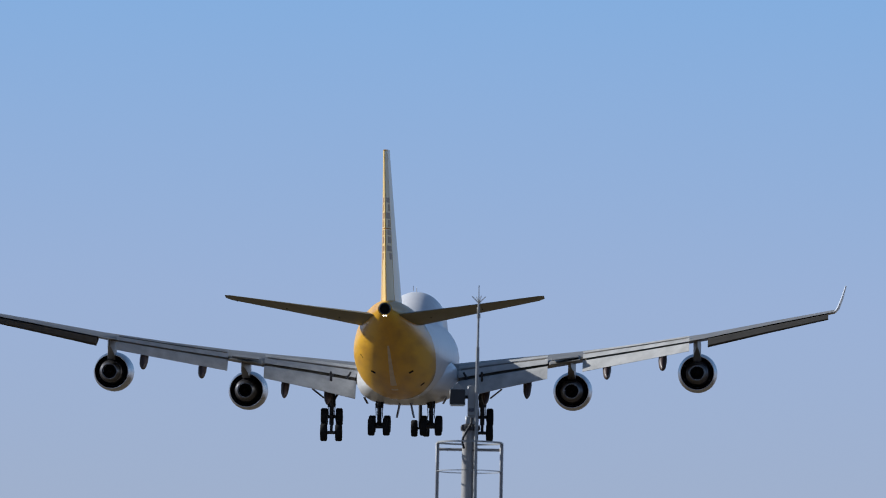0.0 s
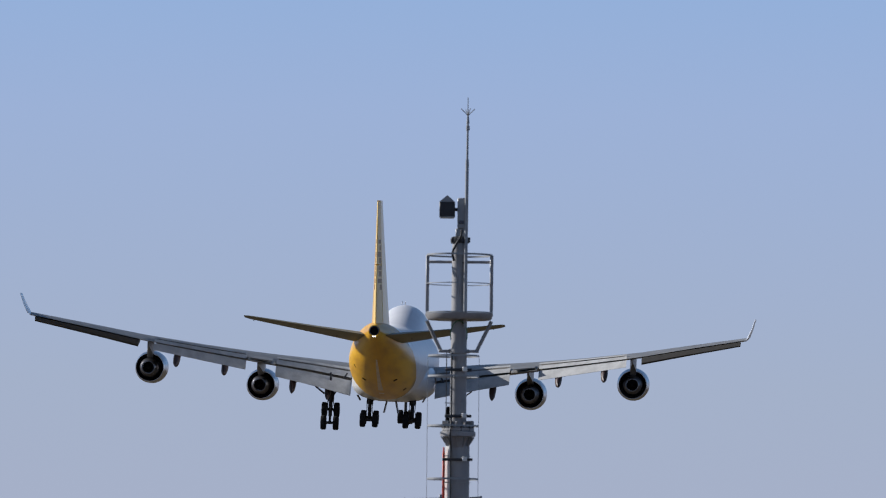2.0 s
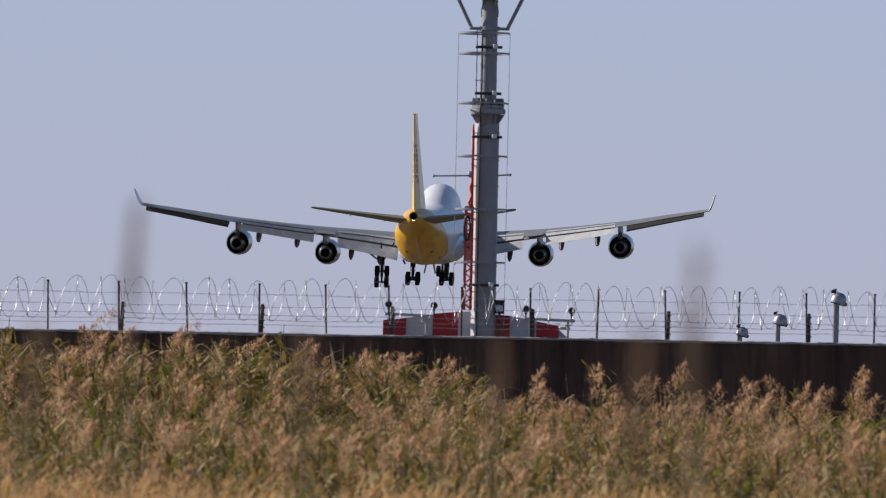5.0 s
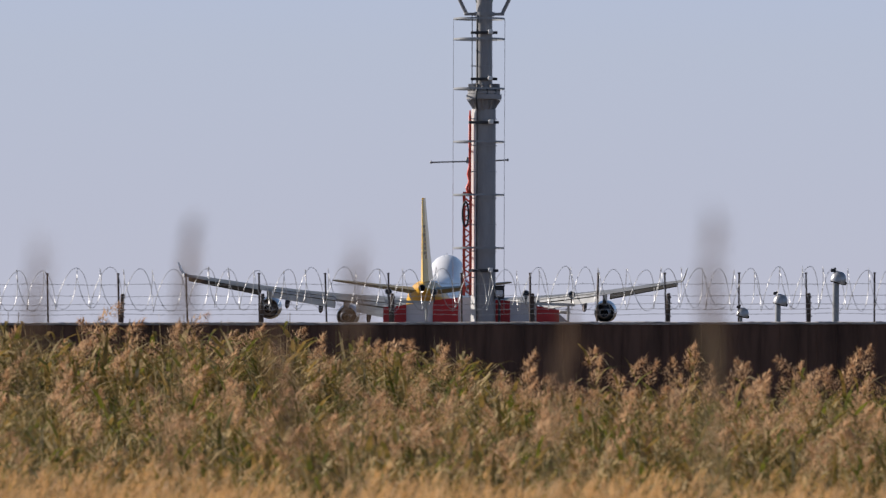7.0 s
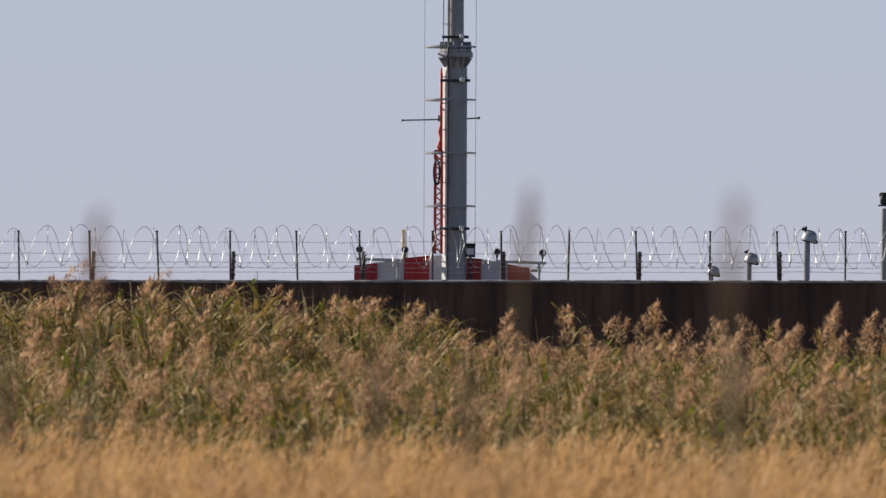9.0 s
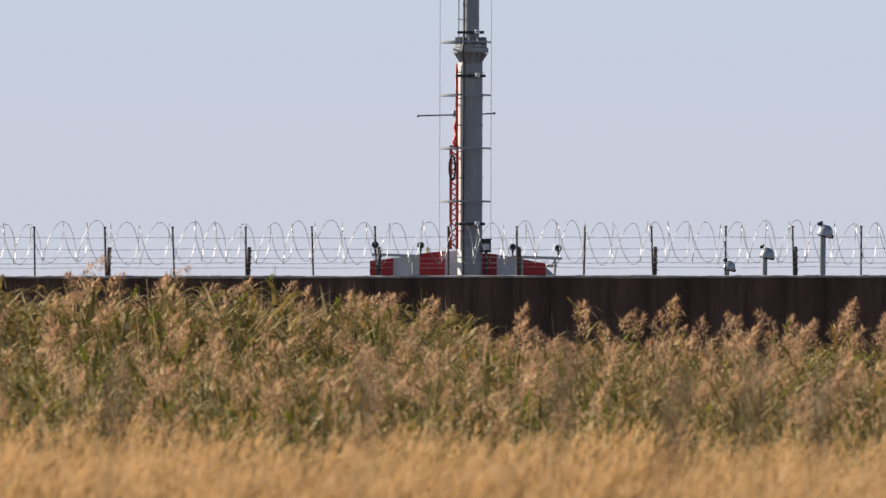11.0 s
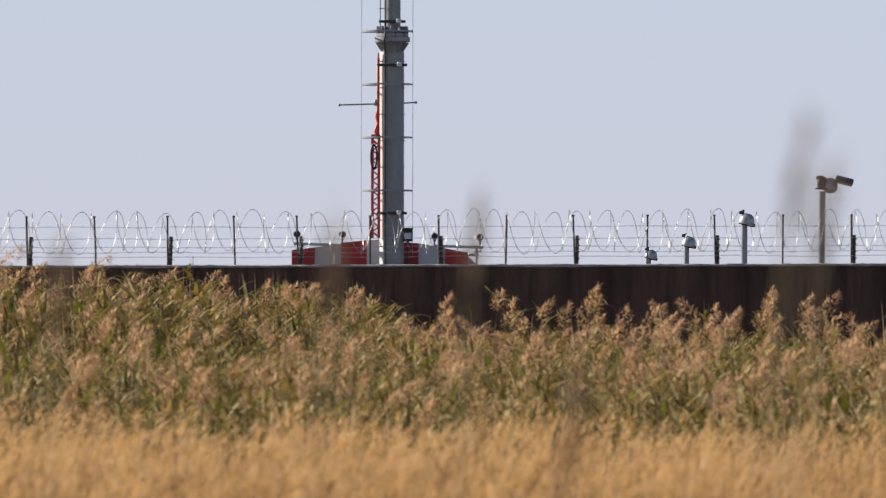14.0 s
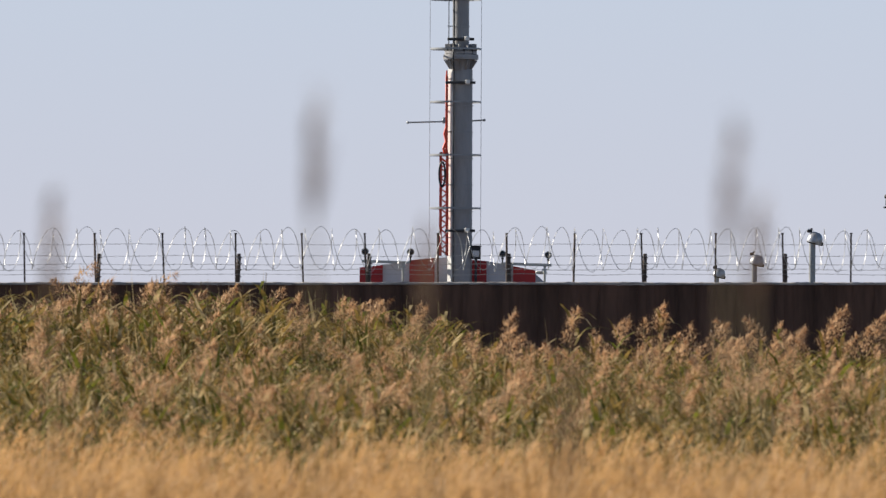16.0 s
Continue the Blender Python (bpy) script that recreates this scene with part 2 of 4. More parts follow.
def thing(name, label, category, m=None, group="", kind=""):
    ob = new(name)
    ob.empty_display_size = 0.2
    if m is not None:
        ob.matrix_basis = m
    return tagged(ob, label, category, group, kind)


def box(bm, c, size, m=None, bevel=0.0):
    r = bmesh.ops.create_cube(bm, size=1)
    vs = r["verts"]
    bmesh.ops.scale(bm, vec=size, verts=vs)
    if bevel:
        es = list({e for v in vs for e in v.link_edges})
        out = bmesh.ops.bevel(bm, geom=es, offset=bevel, segments=1, affect="EDGES")
        vs = list({v for f in out["faces"] for v in f.verts} | {v for v in vs if v.is_valid})
    if m is not None:
        bmesh.ops.transform(bm, matrix=m, verts=vs)
    bmesh.ops.translate(bm, vec=c, verts=vs)
    return bm


def tube(bm, a, b, ra, rb=None, n=12):
    a, b = Vector(a), Vector(b)
    rb = ra if rb is None else rb
    r = bmesh.ops.create_cone(bm, cap_ends=True, segments=n, radius1=ra, radius2=max(rb, 1e-4), depth=(b - a).length)
    q = (b - a).to_track_quat("Z", "Y").to_matrix().to_4x4()
    bmesh.ops.transform(bm, matrix=Matrix.Translation((a + b) / 2) @ q, verts=r["verts"])
    return bm


def path_tube(bm, pts, r, n=6):
    """A bent round bar through the points."""
    pts = [Vector(p) for p in pts]
    rings = []
    for i, p in enumerate(pts):
        d = (pts[min(i + 1, len(pts) - 1)] - pts[max(i - 1, 0)]).normalized()
        side = d.cross(Vector((0, 1, 0)) if abs(d.y) < 0.75 else Vector((1, 0, 0))).normalized()
        up = side.cross(d)
        rings.append([p + (side * math.cos(2 * math.pi * k / n) + up * math.sin(2 * math.pi * k / n)) * r for k in range(n)])
    return loft(bm, rings)


def loft(bm, rings, closed=True, caps=True):
    vs = [[bm.verts.new(p) for p in r] for r in rings]
    n = len(rings[0])
    for a, b in zip(vs, vs[1:]):
        for k in range(n if closed else n - 1):
            bm.faces.new((a[k], a[(k + 1) % n], b[(k + 1) % n], b[k]))
    if caps and closed:
        bm.faces.new(vs[0])
        bm.faces.new(vs[-1])
    return bm


def lathe(bm, profile, origin, axis="Y", n=32):
    """Turns (along, radius) pairs about an axis through origin."""
    o = Vector(origin)
    rings = []
    for s, r in profile:
        ring = []
        for k in range(n):
            c, d = math.cos(2 * math.pi * k / n) * r, math.sin(2 * math.pi * k / n) * r
            ring.append(o + (Vector((c, s, d)) if axis == "Y" else Vector((c, d, s))))
        rings.append(ring)
    return loft(bm, rings, caps=False)


def hoop(bm, c, r, w, h, a0=0.0, a1=360.0, n=40):
    """A flat band of width h (upright) and thickness w, bent round c."""
    rings = []
    full = abs(a1 - a0) >= 360
    for k in range(n + 1):
        a = radians(a0 + (a1 - a0) * k / n)
        d = Vector((math.cos(a), math.sin(a), 0))
        rings.append([Vector(c) + d * (r + i) + Vector((0, 0, j)) for i, j in ((-w / 2, -h / 2), (w / 2, -h / 2), (w / 2, h / 2), (-w / 2, h / 2))])
    return loft(bm, rings, caps=not full)

# ---- ground, wall and fence ----
def ground_sheet():
    """One sheet to the horizon: level to the wall, then falling gently to the runway; heights fit the camera's view."""
    ys = [-60, 0, 30, 60, 86, 90, 94, 150, 165, 220, 400, 700, 1200, 2000, 4000]
    zs = [0, 0, 0, 0, 0, -1.0, -1.0, -0.05, 0, -0.1, -0.8, -1.0, -1.0, -1.0, -1.0, -1.0]
    xs = [-2500, -600, -150, -40, 0, 40, 150, 600, 2500]
    bm = bmesh.new()
    rows = [[bm.verts.new((x, y, z)) for x in xs] for y, z in zip(ys, zs)]
    for a, b in zip(rows, rows[1:]):
        for k in range(len(xs) - 1):
            bm.faces.new((a[k], a[k + 1], b[k + 1], b[k]))
    return bm


ground = new("ground", mesh_of("ground", ground_sheet(), SOIL))
tagged(ground, "dry brown soil under reeds and grass", "ground", kind="structure")

WALL_Y, PX = 155.0, 155.0 / 16000
MAST_Y, MPX = 162.0, 162.0 / 16000
SLOPE = 0.0096


def wall_top(x):
    return 1.6 + (200 - 44.5) * PX + SLOPE * (x - 0.0)


wall = thing("wall_boundary", "tall stained dark concrete boundary wall with pale coping", "wall", kind="structure")
PANEL = 2.356
rng = random.Random(4)
panel_meshes = []
for v in range(3):
    bm = bmesh.new()
    front, half = [], PANEL / 2 - 0.001
    for k in range(7):
        c, w = -PANEL / 2 + 0.17 + k * 0.34 + rng.uniform(-0.02, 0.02), 0.006 + 0.004 * rng.random()
        front += [(c - w - 0.004, -0.08), (c - w, -0.093), (c + w, -0.093), (c + w + 0.004, -0.08)]
    outline = [(-half, 0.08), (-half, -0.08)] + front + [(half, -0.08), (half, 0.08)]
    loft(bm, [[(x, y, z) for x, y in outline] for z in (-3.7, 0.0)])
    panel_meshes.append(mesh_of("wall_panel", bm, CONCRETE))
def coping_block(seed):
    """A length of broken-edged cast coping."""
    q = random.Random(seed)
    bm = bmesh.new()
    rings = []
    for k in range(31):
        x = -PANEL / 2 + PANEL * k / 30
        j = [0.0 if k in (0, 30) else q.gauss(0, 0.003) for _ in range(6)]
        rings.append([(x, -0.12 + j[0], -0.016 + j[1] * 1.2), (x, -0.12 + j[2], 0.014 + j[3]), (x, -0.1, 0.024 + j[4] * 1.3), (x, 0.12, 0.024 + j[5]), (x, 0.12, -0.022)])
    return mesh_of("coping", loft(bm, rings), COPING)


coping_meshes = [coping_block(k) for k in range(5)]
lean = Matrix.Rotation(-math.atan(SLOPE), 4, "Y")
for k in range(-17, 18):
    x = -7.12 + 1.18 + k * PANEL
    ob = new("wall_panel", panel_meshes[k % 3])
    ob.parent = wall
    ob.matrix_basis = pose(x, WALL_Y + 0.1 + rng.uniform(-0.006, 0.006), wall_top(x) - 0.05) @ lean
    ob = new("coping", coping_meshes[(k * 3) % 5])
    ob.parent = wall
    ob.matrix_basis = pose(x, WALL_Y + 0.1, wall_top(x) - 0.025 + rng.uniform(-0.006, 0.006), 0, rng.uniform(-0.15, 0.15), 0) @ lean


bm = bmesh.new()
loft(bm, [[(x, WALL_Y + 0.15, -0.3), (x, WALL_Y + 0.15, wall_top(x) - 0.06), (x, WALL_Y + 0.3, wall_top(x) - 0.06), (x, WALL_Y + 0.3, -0.3)] for x in (-46, 34)])
part("wall_core", bm, CONCRETE, wall)


SHIFT = {(-1, 1): -0.059, (0, 0): -0.016, (0, 1): -0.022, (1, 0): 0.031, (1, 1): 0.006, (2, 0): -0.086, (2, 1): -0.033, (3, 0): -0.029,
         (3, 1): -0.064, (4, 0): -0.059, (4, 1): 0.003, (5, 0): -0.002, (5, 1): -0.027}  # where single stakes stand off their even spacing, by panel and half


def fence_posts():
    """Stout rusty posts at every second thin angle-iron stake, both standing on the wall."""
    fence = thing("razor_wire_fence", "razor wire coil and barbed strands on rusty iron posts", "fence")
    bm = bmesh.new()
    box(bm, (0, 0, 0.25), (0.066, 0.06, 0.5), bevel=0.012)
    for z in (0.1, 0.22, 0.33, 0.43):
        box(bm, (0.024, -0.02, z), (0.056, 0.04, 0.018))
    stout = mesh_of("stout_post", bm, RUST_POST)
    bm = bmesh.new()
    box(bm, (0, 0, 0.42), (0.03, 0.006, 0.86))
    box(bm, (-0.012, 0.014, 0.42), (0.006, 0.03, 0.86))
    box(bm, (0.0, 0, 0.84), (0.045, 0.02, 0.025))
    stake = mesh_of("stake", bm, RUST_POST)
    r = random.Random(9)
    for k in range(-17, 18):
        for half in (0, 1):
            x = -7.12 + k * PANEL + half * 1.178 + SHIFT.get((k, half), r.uniform(-0.03, 0.03))
            ob = new("stake", stake)
            ob.parent = fence
            ob.matrix_basis = pose(x, WALL_Y + 0.06, wall_top(x) - 0.01, 0, r.uniform(-2.5, 2.5) - 0.4, r.uniform(-20, 20))
            if not half:
                ob = new("stout_post", stout)
                ob.parent = fence
                ob.matrix_basis = pose(x + 0.035, WALL_Y + 0.12, wall_top(x) - 0.01, 0, r.uniform(-1.5, 1.5), 0)
    for z in (0.13, 0.21, 0.3, 0.445, 0.645):
        bm = bmesh.new()
        pts = [(x, WALL_Y + 0.03, wall_top(x) + z + 0.008 * math.sin(x * 2.6 + 9 * z) + r.uniform(-0.006, 0.006)) for x in np.arange(-46, 36, 0.6)]
        path_tube(bm, pts, 0.0035, 4)
        for p in pts:
            for q in range(3):
                c = Vector(p) + Vector((q * 0.2, 0, 0))
                bm.faces.new([bm.verts.new(c + Vector(v)) for v in ((-0.017, 0, -0.02), (-0.013, 0, -0.02), (0.017, 0, 0.02), (0.013, 0, 0.02))])
        part("barbed_strand", bm, THIN_WIRE, fence)
    return fence


def razor_coil(parent, hand):
    """One strand of the coil: loops that lean one way or the other, with blades as short flat barbs."""
    r = random.Random(3 + hand)
    bm = bmesh.new()
    pts, th, x = [], 1.3 * hand, -46.0
    pitch, turn = 0.46, 0
    while x < 36:
        if int(th / (2 * math.pi)) != turn:
            turn = int(th / (2 * math.pi))
            pitch = 0.46 * r.uniform(0.72, 1.3)
            tip = r.uniform(-0.03, 0.03)
        x += pitch / 24
        th += 2 * math.pi / 24
        rad = 0.355 + 0.02 * math.sin(x * 1.7 + hand)
        px = x + hand * 0.075 * math.sin(th + 0.4)
        pts.append((px, WALL_Y - 0.02 + hand * 0.3 * math.sin(th), wall_top(px) + 0.56 + rad * math.cos(th) + 0.02 * math.sin(x * 3.1)))
    path_tube(bm, pts, 0.005, 4)
    for i in range(0, len(pts) - 1, 2):
        p = Vector(pts[i])
        d = (Vector(pts[i + 1]) - p).normalized() * 0.011
        e = Vector((-d.z, r.uniform(-0.02, 0.02), d.x)) * r.uniform(0.25, 0.5)
        bm.faces.new([bm.verts.new(p + v) for v in (d, e, -d, -e)])
    return part("razor_coil", bm, WIRE, parent, "bright galvanised razor wire coil")


fence = fence_posts()
razor_coil(fence, 1)
razor_coil(fence, -1)


# ---- mast ----
def mz(y):
    return 1.6 + (641 - y) * MPX


MX = -94 * MPX


def mx(x):
    return (x - 690) * MPX


def build_mast():
    """Local x from the mast's axis, y towards the far side, z from the ground."""
    mast = thing("steel_mast", "grey steel tube mast with caged platform, hoops and box camera", "mast", pose(MX + 0.035, MAST_Y, 0, 0, -0.3, 0))
    bm = bmesh.new()
    lathe(bm, [(0, 0.3), (0.05, 0.3), (0.06, 0.178), (mz(110), 0.168)], (0.045, 0, 0), "Z", 32)
    part("lower_tube", bm, MAST_GREY, mast)
    bm = bmesh.new()
    lathe(bm, [(mz(112), 0.172), (mz(98), 0.2), (mz(93), 0.22), (mz(92.5), 0.315), (mz(88), 0.318), (mz(84), 0.315), (mz(83), 0.2)], (0, 0, 0), "Z", 32)
    lathe(bm, [(mz(83), 0.29), (mz(78), 0.29), (mz(77), 0.15)], (0, 0, 0), "Z", 32)
    part("flange", bm, MAST_GREY, mast)
    for k in range(10):
        a = 36 * k + 12
        bm = bmesh.new()
        loft(bm, [[Vector((0.16, w, mz(112))), Vector((0.19, w, mz(112))), Vector((0.31, w, mz(94))), Vector((0.16, w, mz(93)))] for w in (-0.008, 0.008)])
        bmesh.ops.rotate(bm, cent=(0, 0, 0), matrix=Matrix.Rotation(radians(a), 3, "Z"), verts=bm.verts)
        part("gusset", bm, MAST_GREY, mast)
        bm = bmesh.new()
        box(bm, (0.22, 0, mz(72)), (0.14, 0.012, 0.14), bevel=0.004)
        bmesh.ops.rotate(bm, cent=(0, 0, 0), matrix=Matrix.Rotation(radians(a), 3, "Z"), verts=bm.verts)
        part("gusset", bm, MAST_GREY, mast)
        bm = bmesh.new()
        tube(bm, (0.275, 0, mz(90)), (0.275, 0, mz(73)), 0.017, n=6)
        bmesh.ops.rotate(bm, cent=(0, 0, 0), matrix=Matrix.Rotation(radians(a + 18), 3, "Z"), verts=bm.verts)
        part("bolt", bm, DARK_IRON, mast)
    bm = bmesh.new()
    lathe(bm, [(mz(84), 0.15), (mz(-230), 0.138), (mz(-258), 0.135), (mz(-258), 0.0)], (0, 0, 0), "Z", 28)
    part("upper_tube", bm, MAST_GREY, mast)
    # straps round the tube and the step rungs beside it
    for k in range(24):
        y = 455 - 46.8 * k
        if y < -60:
            break
        r = 0.182 if y > 100 else 0.152
        off = 0.045 if y > 100 else 0.0
        bm = bmesh.new()
        hoop(bm, (off, 0, mz(y)), r, 0.012, 0.012)
        tube(bm, (-0.235, -0.115, mz(y)), (-0.1, -0.115, mz(y)), 0.009, n=6)
        part("step_rung", bm, GALV, mast)
    # white colour imitates the sunlit strip down the mast's left edge
    bm = bmesh.new()
    box(bm, (-0.178, -0.06, mz(110) / 2 + 0.1), (0.03, 0.13, mz(110) - 0.2), pose(0, 0, 0, 0, 0, 36), bevel=0.006)
    part("lit_edge_channel", bm, CHANNEL, mast, "channel whitened to stand for the sunlit strip on the mast")
    bm = bmesh.new()
    tube(bm, (-0.122, -0.2, 0.2), (-0.122, -0.2, mz(112)), 0.013, n=8)
    path_tube(bm, [(-0.122, -0.2, mz(112)), (-0.14, -0.35, mz(96)), (-0.13, -0.33, mz(80)), (-0.12, -0.18, mz(60)), (-0.12, -0.16, mz(-55))], 0.016)
    part("cable_conduit", bm, BLACK_BOX, mast)
    bm = bmesh.new()
    tube(bm, (-0.215, -0.02, mz(75)), (-0.215, -0.02, mz(-58)), 0.009, n=6)
    part("ladder_rail", bm, DARK_IRON, mast)
    # safety hoops and their uprights
    for y in (356, 262, 168, 74, -14, -50):
        bm = bmesh.new()
        hoop(bm, (-0.09, 0, mz(y)), 0.455, 0.008, 0.032, n=48)
        part("safety_hoop", bm, GALV, mast)
    for a in (180, 0, 95):
        bm = bmesh.new()
        p = Vector((-0.09 + 0.46 * math.cos(radians(a)), 0.46 * math.sin(radians(a)), 0))
        tube(bm, p + Vector((0, 0, mz(470))), p + Vector((0, 0, mz(-50))), 0.0045, n=6)
        part("hoop_upright", bm, GALV, mast)
    # clamps with a small white box on each
    for y in (396, 134, 57, -25):
        bm = bmesh.new()
        w = 0.27 if y > 100 else 0.24
        box(bm, (0.0, -0.17 if y < 100 else -0.22, mz(y)), (2 * w, 0.05, 0.05), bevel=0.006)
        part("clamp", bm, DARK_IRON, mast)
        bm = bmesh.new()
        box(bm, (0.115 if y < 100 else 0.13, -0.24 if y < 100 else -0.29, mz(y - 1)), (0.085, 0.08, 0.075), bevel=0.008)
        part("terminal_box", bm, PLASTIC_WHITE, mast)
    # side arm
    bm = bmesh.new()
    tube(bm, (mx(597), -0.22, mz(205)), (mx(664), -0.22, mz(203)), 0.014, n=8)
    bmesh.ops.create_uvsphere(bm, u_segments=10, v_segments=6, radius=0.026, matrix=pose(mx(597), -0.22, mz(205)))
    box(bm, (mx(661), -0.2, mz(201)), (0.05, 0.05, 0.11), bevel=0.008)
    part("side_arm", bm, GALV, mast, "thin grey arm with ball end")
    bm = bmesh.new()
    tube(bm, (mx(664), 0.24, mz(203)), (mx(732), 0.24, mz(199)), 0.014, n=8)
    bmesh.ops.create_uvsphere(bm, u_segments=10, v_segments=6, radius=0.026, matrix=pose(mx(732), 0.24, mz(199)))
    part("side_arm", bm, GALV, mast)
    # red cable ladder
    bm = bmesh.new()
    for x in (655.5, 667):
        box(bm, (mx(x), -0.1, (mz(440) + mz(258)) / 2), (0.05, 0.04, mz(258) - mz(440)))
    zig = [(mx(655.5 if k % 2 else 667), -0.1, mz(438 - 9 * k)) for k in range(20)]
    path_tube(bm, zig, 0.022)
    box(bm, (mx(661.2), -0.1, mz(258)), (0.15, 0.04, 0.03))
    part("cable_ladder", bm, ORANGE_RED, mast, "orange-red painted cable ladder")
    bm = bmesh.new()
    box(bm, (mx(665.5), -0.08, (mz(262) + mz(122)) / 2), (0.05, 0.035, mz(122) - mz(262)), bevel=0.008)
    tube(bm, (mx(665.5), -0.08, mz(122)), (mx(665.5), -0.08, mz(112)), 0.02, 0.012, 8)
    path_tube(bm, [(mx(664), -0.1, mz(262)), (mx(660), -0.13, mz(250)), (mx(665), -0.13, mz(238)), (mx(662), -0.12, mz(225)), (mx(665), -0.1, mz(212))], 0.024)
    part("cable_duct", bm, ORANGE_RED, mast)
    bm = bmesh.new()
    for q in range(3):
        path_tube(bm, [(mx(658) + (0.045 + 0.008 * q) * math.sin(a), -0.14 - 0.01 * q, mz(296) + (0.2 + 0.015 * q) * math.cos(a)) for a in np.linspace(0, 6.28, 25)], 0.009, 5)
    part("coiled_cable", bm, BLACK_BOX, mast)
    # platform with guard rail
    bm = bmesh.new()
    lathe(bm, [(mz(-114), 0.0), (mz(-114), 0.56), (mz(-117), 0.59), (mz(-125), 0.6), (mz(-125), 0.0)], (0, 0, 0), "Z", 36)
    part("platform", bm, MAST_GREY, mast)
    bm = bmesh.new()
    hoop(bm, (0, 0, mz(-126.5)), 0.585, 0.04, 0.02, n=44)
    part("toe_rim", bm, GALV, mast, "pale galvanised rim")
    for y, h in ((-229, 0.03), (-178, 0.014)):
        bm = bmesh.new()
        hoop(bm, (0, 0, mz(y)), 0.575, 0.03, h, n=44)
        part("guard_rail", bm, GALV, mast)
    for a in (182, -2, 62, 118, 242, 298):
        bm = bmesh.new()
        p = Vector((0.575 * math.cos(radians(a)), 0.575 * math.sin(radians(a)), 0))
        if a in (182, -2):
            box(bm, p + Vector((0, 0, (mz(-229) + mz(-120)) / 2)), (0.06, 0.06, mz(-229) - mz(-120)), bevel=0.01)
            part("rail_post", bm, MAST_GREY, mast)
    bm = bmesh.new()
    box(bm, (0, 0.05, mz(-217)), (1.13, 0.05, 0.05), bevel=0.01)
    part("cross_bar", bm, MAST_GREY, mast)
    for sgn in (-1, 1):
        bm = bmesh.new()
        tube(bm, (sgn * 0.58, 0, mz(-112)), (sgn * 0.325, 0, mz(-60)), 0.033, n=8)
        part("strut", bm, MAST_GREY, mast)
    bm = bmesh.new()
    box(bm, (0, 0, mz(-58.5)), (0.72, 0.09, 0.05), bevel=0.01)
    hoop(bm, (0, 0, mz(-58.5)), 0.165, 0.04, 0.07)
    part("strut_collar", bm, MAST_GREY, mast)
    bm = bmesh.new()
    path_tube(bm, [(0.15 * math.sin(a), -0.19, mz(-112) - 0.26 + 0.26 * math.cos(a)) for a in np.linspace(-1.9, 1.9, 17)][::-1], 0.01, 5)
    part("looped_cable", bm, material("green_cable", (0.08, 0.2, 0.12), 0.5), mast)
    # head: column box, collar, box camera and whip
    bm = bmesh.new()
    lathe(bm, [(mz(-250), 0.16), (mz(-254), 0.17), (mz(-258), 0.17), (mz(-262), 0.12)], (0, 0, 0), "Z", 20)
    for k in range(5):
        box(bm, (0.16 * math.cos(k * 1.25), 0.16 * math.sin(k * 1.25), mz(-256)), (0.05, 0.05, 0.09), bevel=0.008)
    part("head_collar", bm, DARK_IRON, mast)
    bm = bmesh.new()
    box(bm, (0.035, 0, (mz(-330) + mz(-276)) / 2), (0.17, 0.2, mz(-330) - mz(-276)), bevel=0.012)
    box(bm, (0.02, 0, (mz(-276) + mz(-256)) / 2), (0.2, 0.16, 0.2), bevel=0.01)
    part("equipment_column", bm, GALV, mast)
    bm = bmesh.new()
    box(bm, (0.02, -0.11, mz(-287)), (0.09, 0.012, 0.06))
    part("name_plate", bm, SOLAR, mast)
    cam_box = bmesh.new()
    cx, cz = -0.235, mz(-310)
    box(cam_box, (cx, 0, cz), (0.28, 0.3, 0.28), bevel=0.012)
    camera_box = part("box_camera", cam_box, BLACK_BOX, mast, "black housing with gabled lid")
    cam_lid = bmesh.new()
    loft(cam_lid, [[(cx - 0.14, -0.155, cz + 0.13), (cx + 0.14, -0.155, cz + 0.13), (cx + 0.14, 0.155, cz + 0.13), (cx - 0.14, 0.155, cz + 0.13)],
                   [(cx - 0.006, -0.155, cz + 0.245), (cx + 0.006, -0.155, cz + 0.245), (cx + 0.006, 0.155, cz + 0.245), (cx - 0.006, 0.155, cz + 0.245)]])
    part("lid", cam_lid, GALV, camera_box, "grey gabled lid")
    bm = bmesh.new()
    box(bm, (cx, -0.01, cz - 0.145), (0.25, 0.26, 0.025), bevel=0.005)
    part("base_tray", bm, BEAM, camera_box)
    bm = bmesh.new()
    tube(bm, (cx + 0.13, 0, cz), (0.0, 0, cz), 0.03, n=10)
    part("swivel", bm, DARK_IRON, mast)
    bm = bmesh.new()
    path_tube(bm, [(0.03, -0.12, mz(-272)), (0.02, -0.2, mz(-262)), (-0.06, -0.2, mz(-248)), (-0.12, -0.18, mz(-237)), (-0.13, -0.17, mz(-228)), (-0.1, -0.15, mz(-218))], 0.022, 8)
    part("power_cable", bm, BLACK_BOX, mast)
    whip = bmesh.new()
    tube(whip, (0.105, -0.17, mz(-100)), (0.115, -0.17, mz(-398)), 0.034, 0.03, 12)
    tube(whip, (0.115, -0.17, mz(-398)), (0.12, -0.17, mz(-476)), 0.021, 0.018, 10)
    tube(whip, (0.12, -0.17, mz(-450)), (0.12, -0.17, mz(-458)), 0.034, 0.034, 10)
    tube(whip, (0.12, -0.17, mz(-462)), (0.12, -0.17, mz(-470)), 0.03, 0.024, 10)
    tube(whip, (0.12, -0.17, mz(-474)), (0.12, -0.17, mz(-508)), 0.012, 0.008, 6)
    for k in range(4):
        a = radians(90 * k + 20)
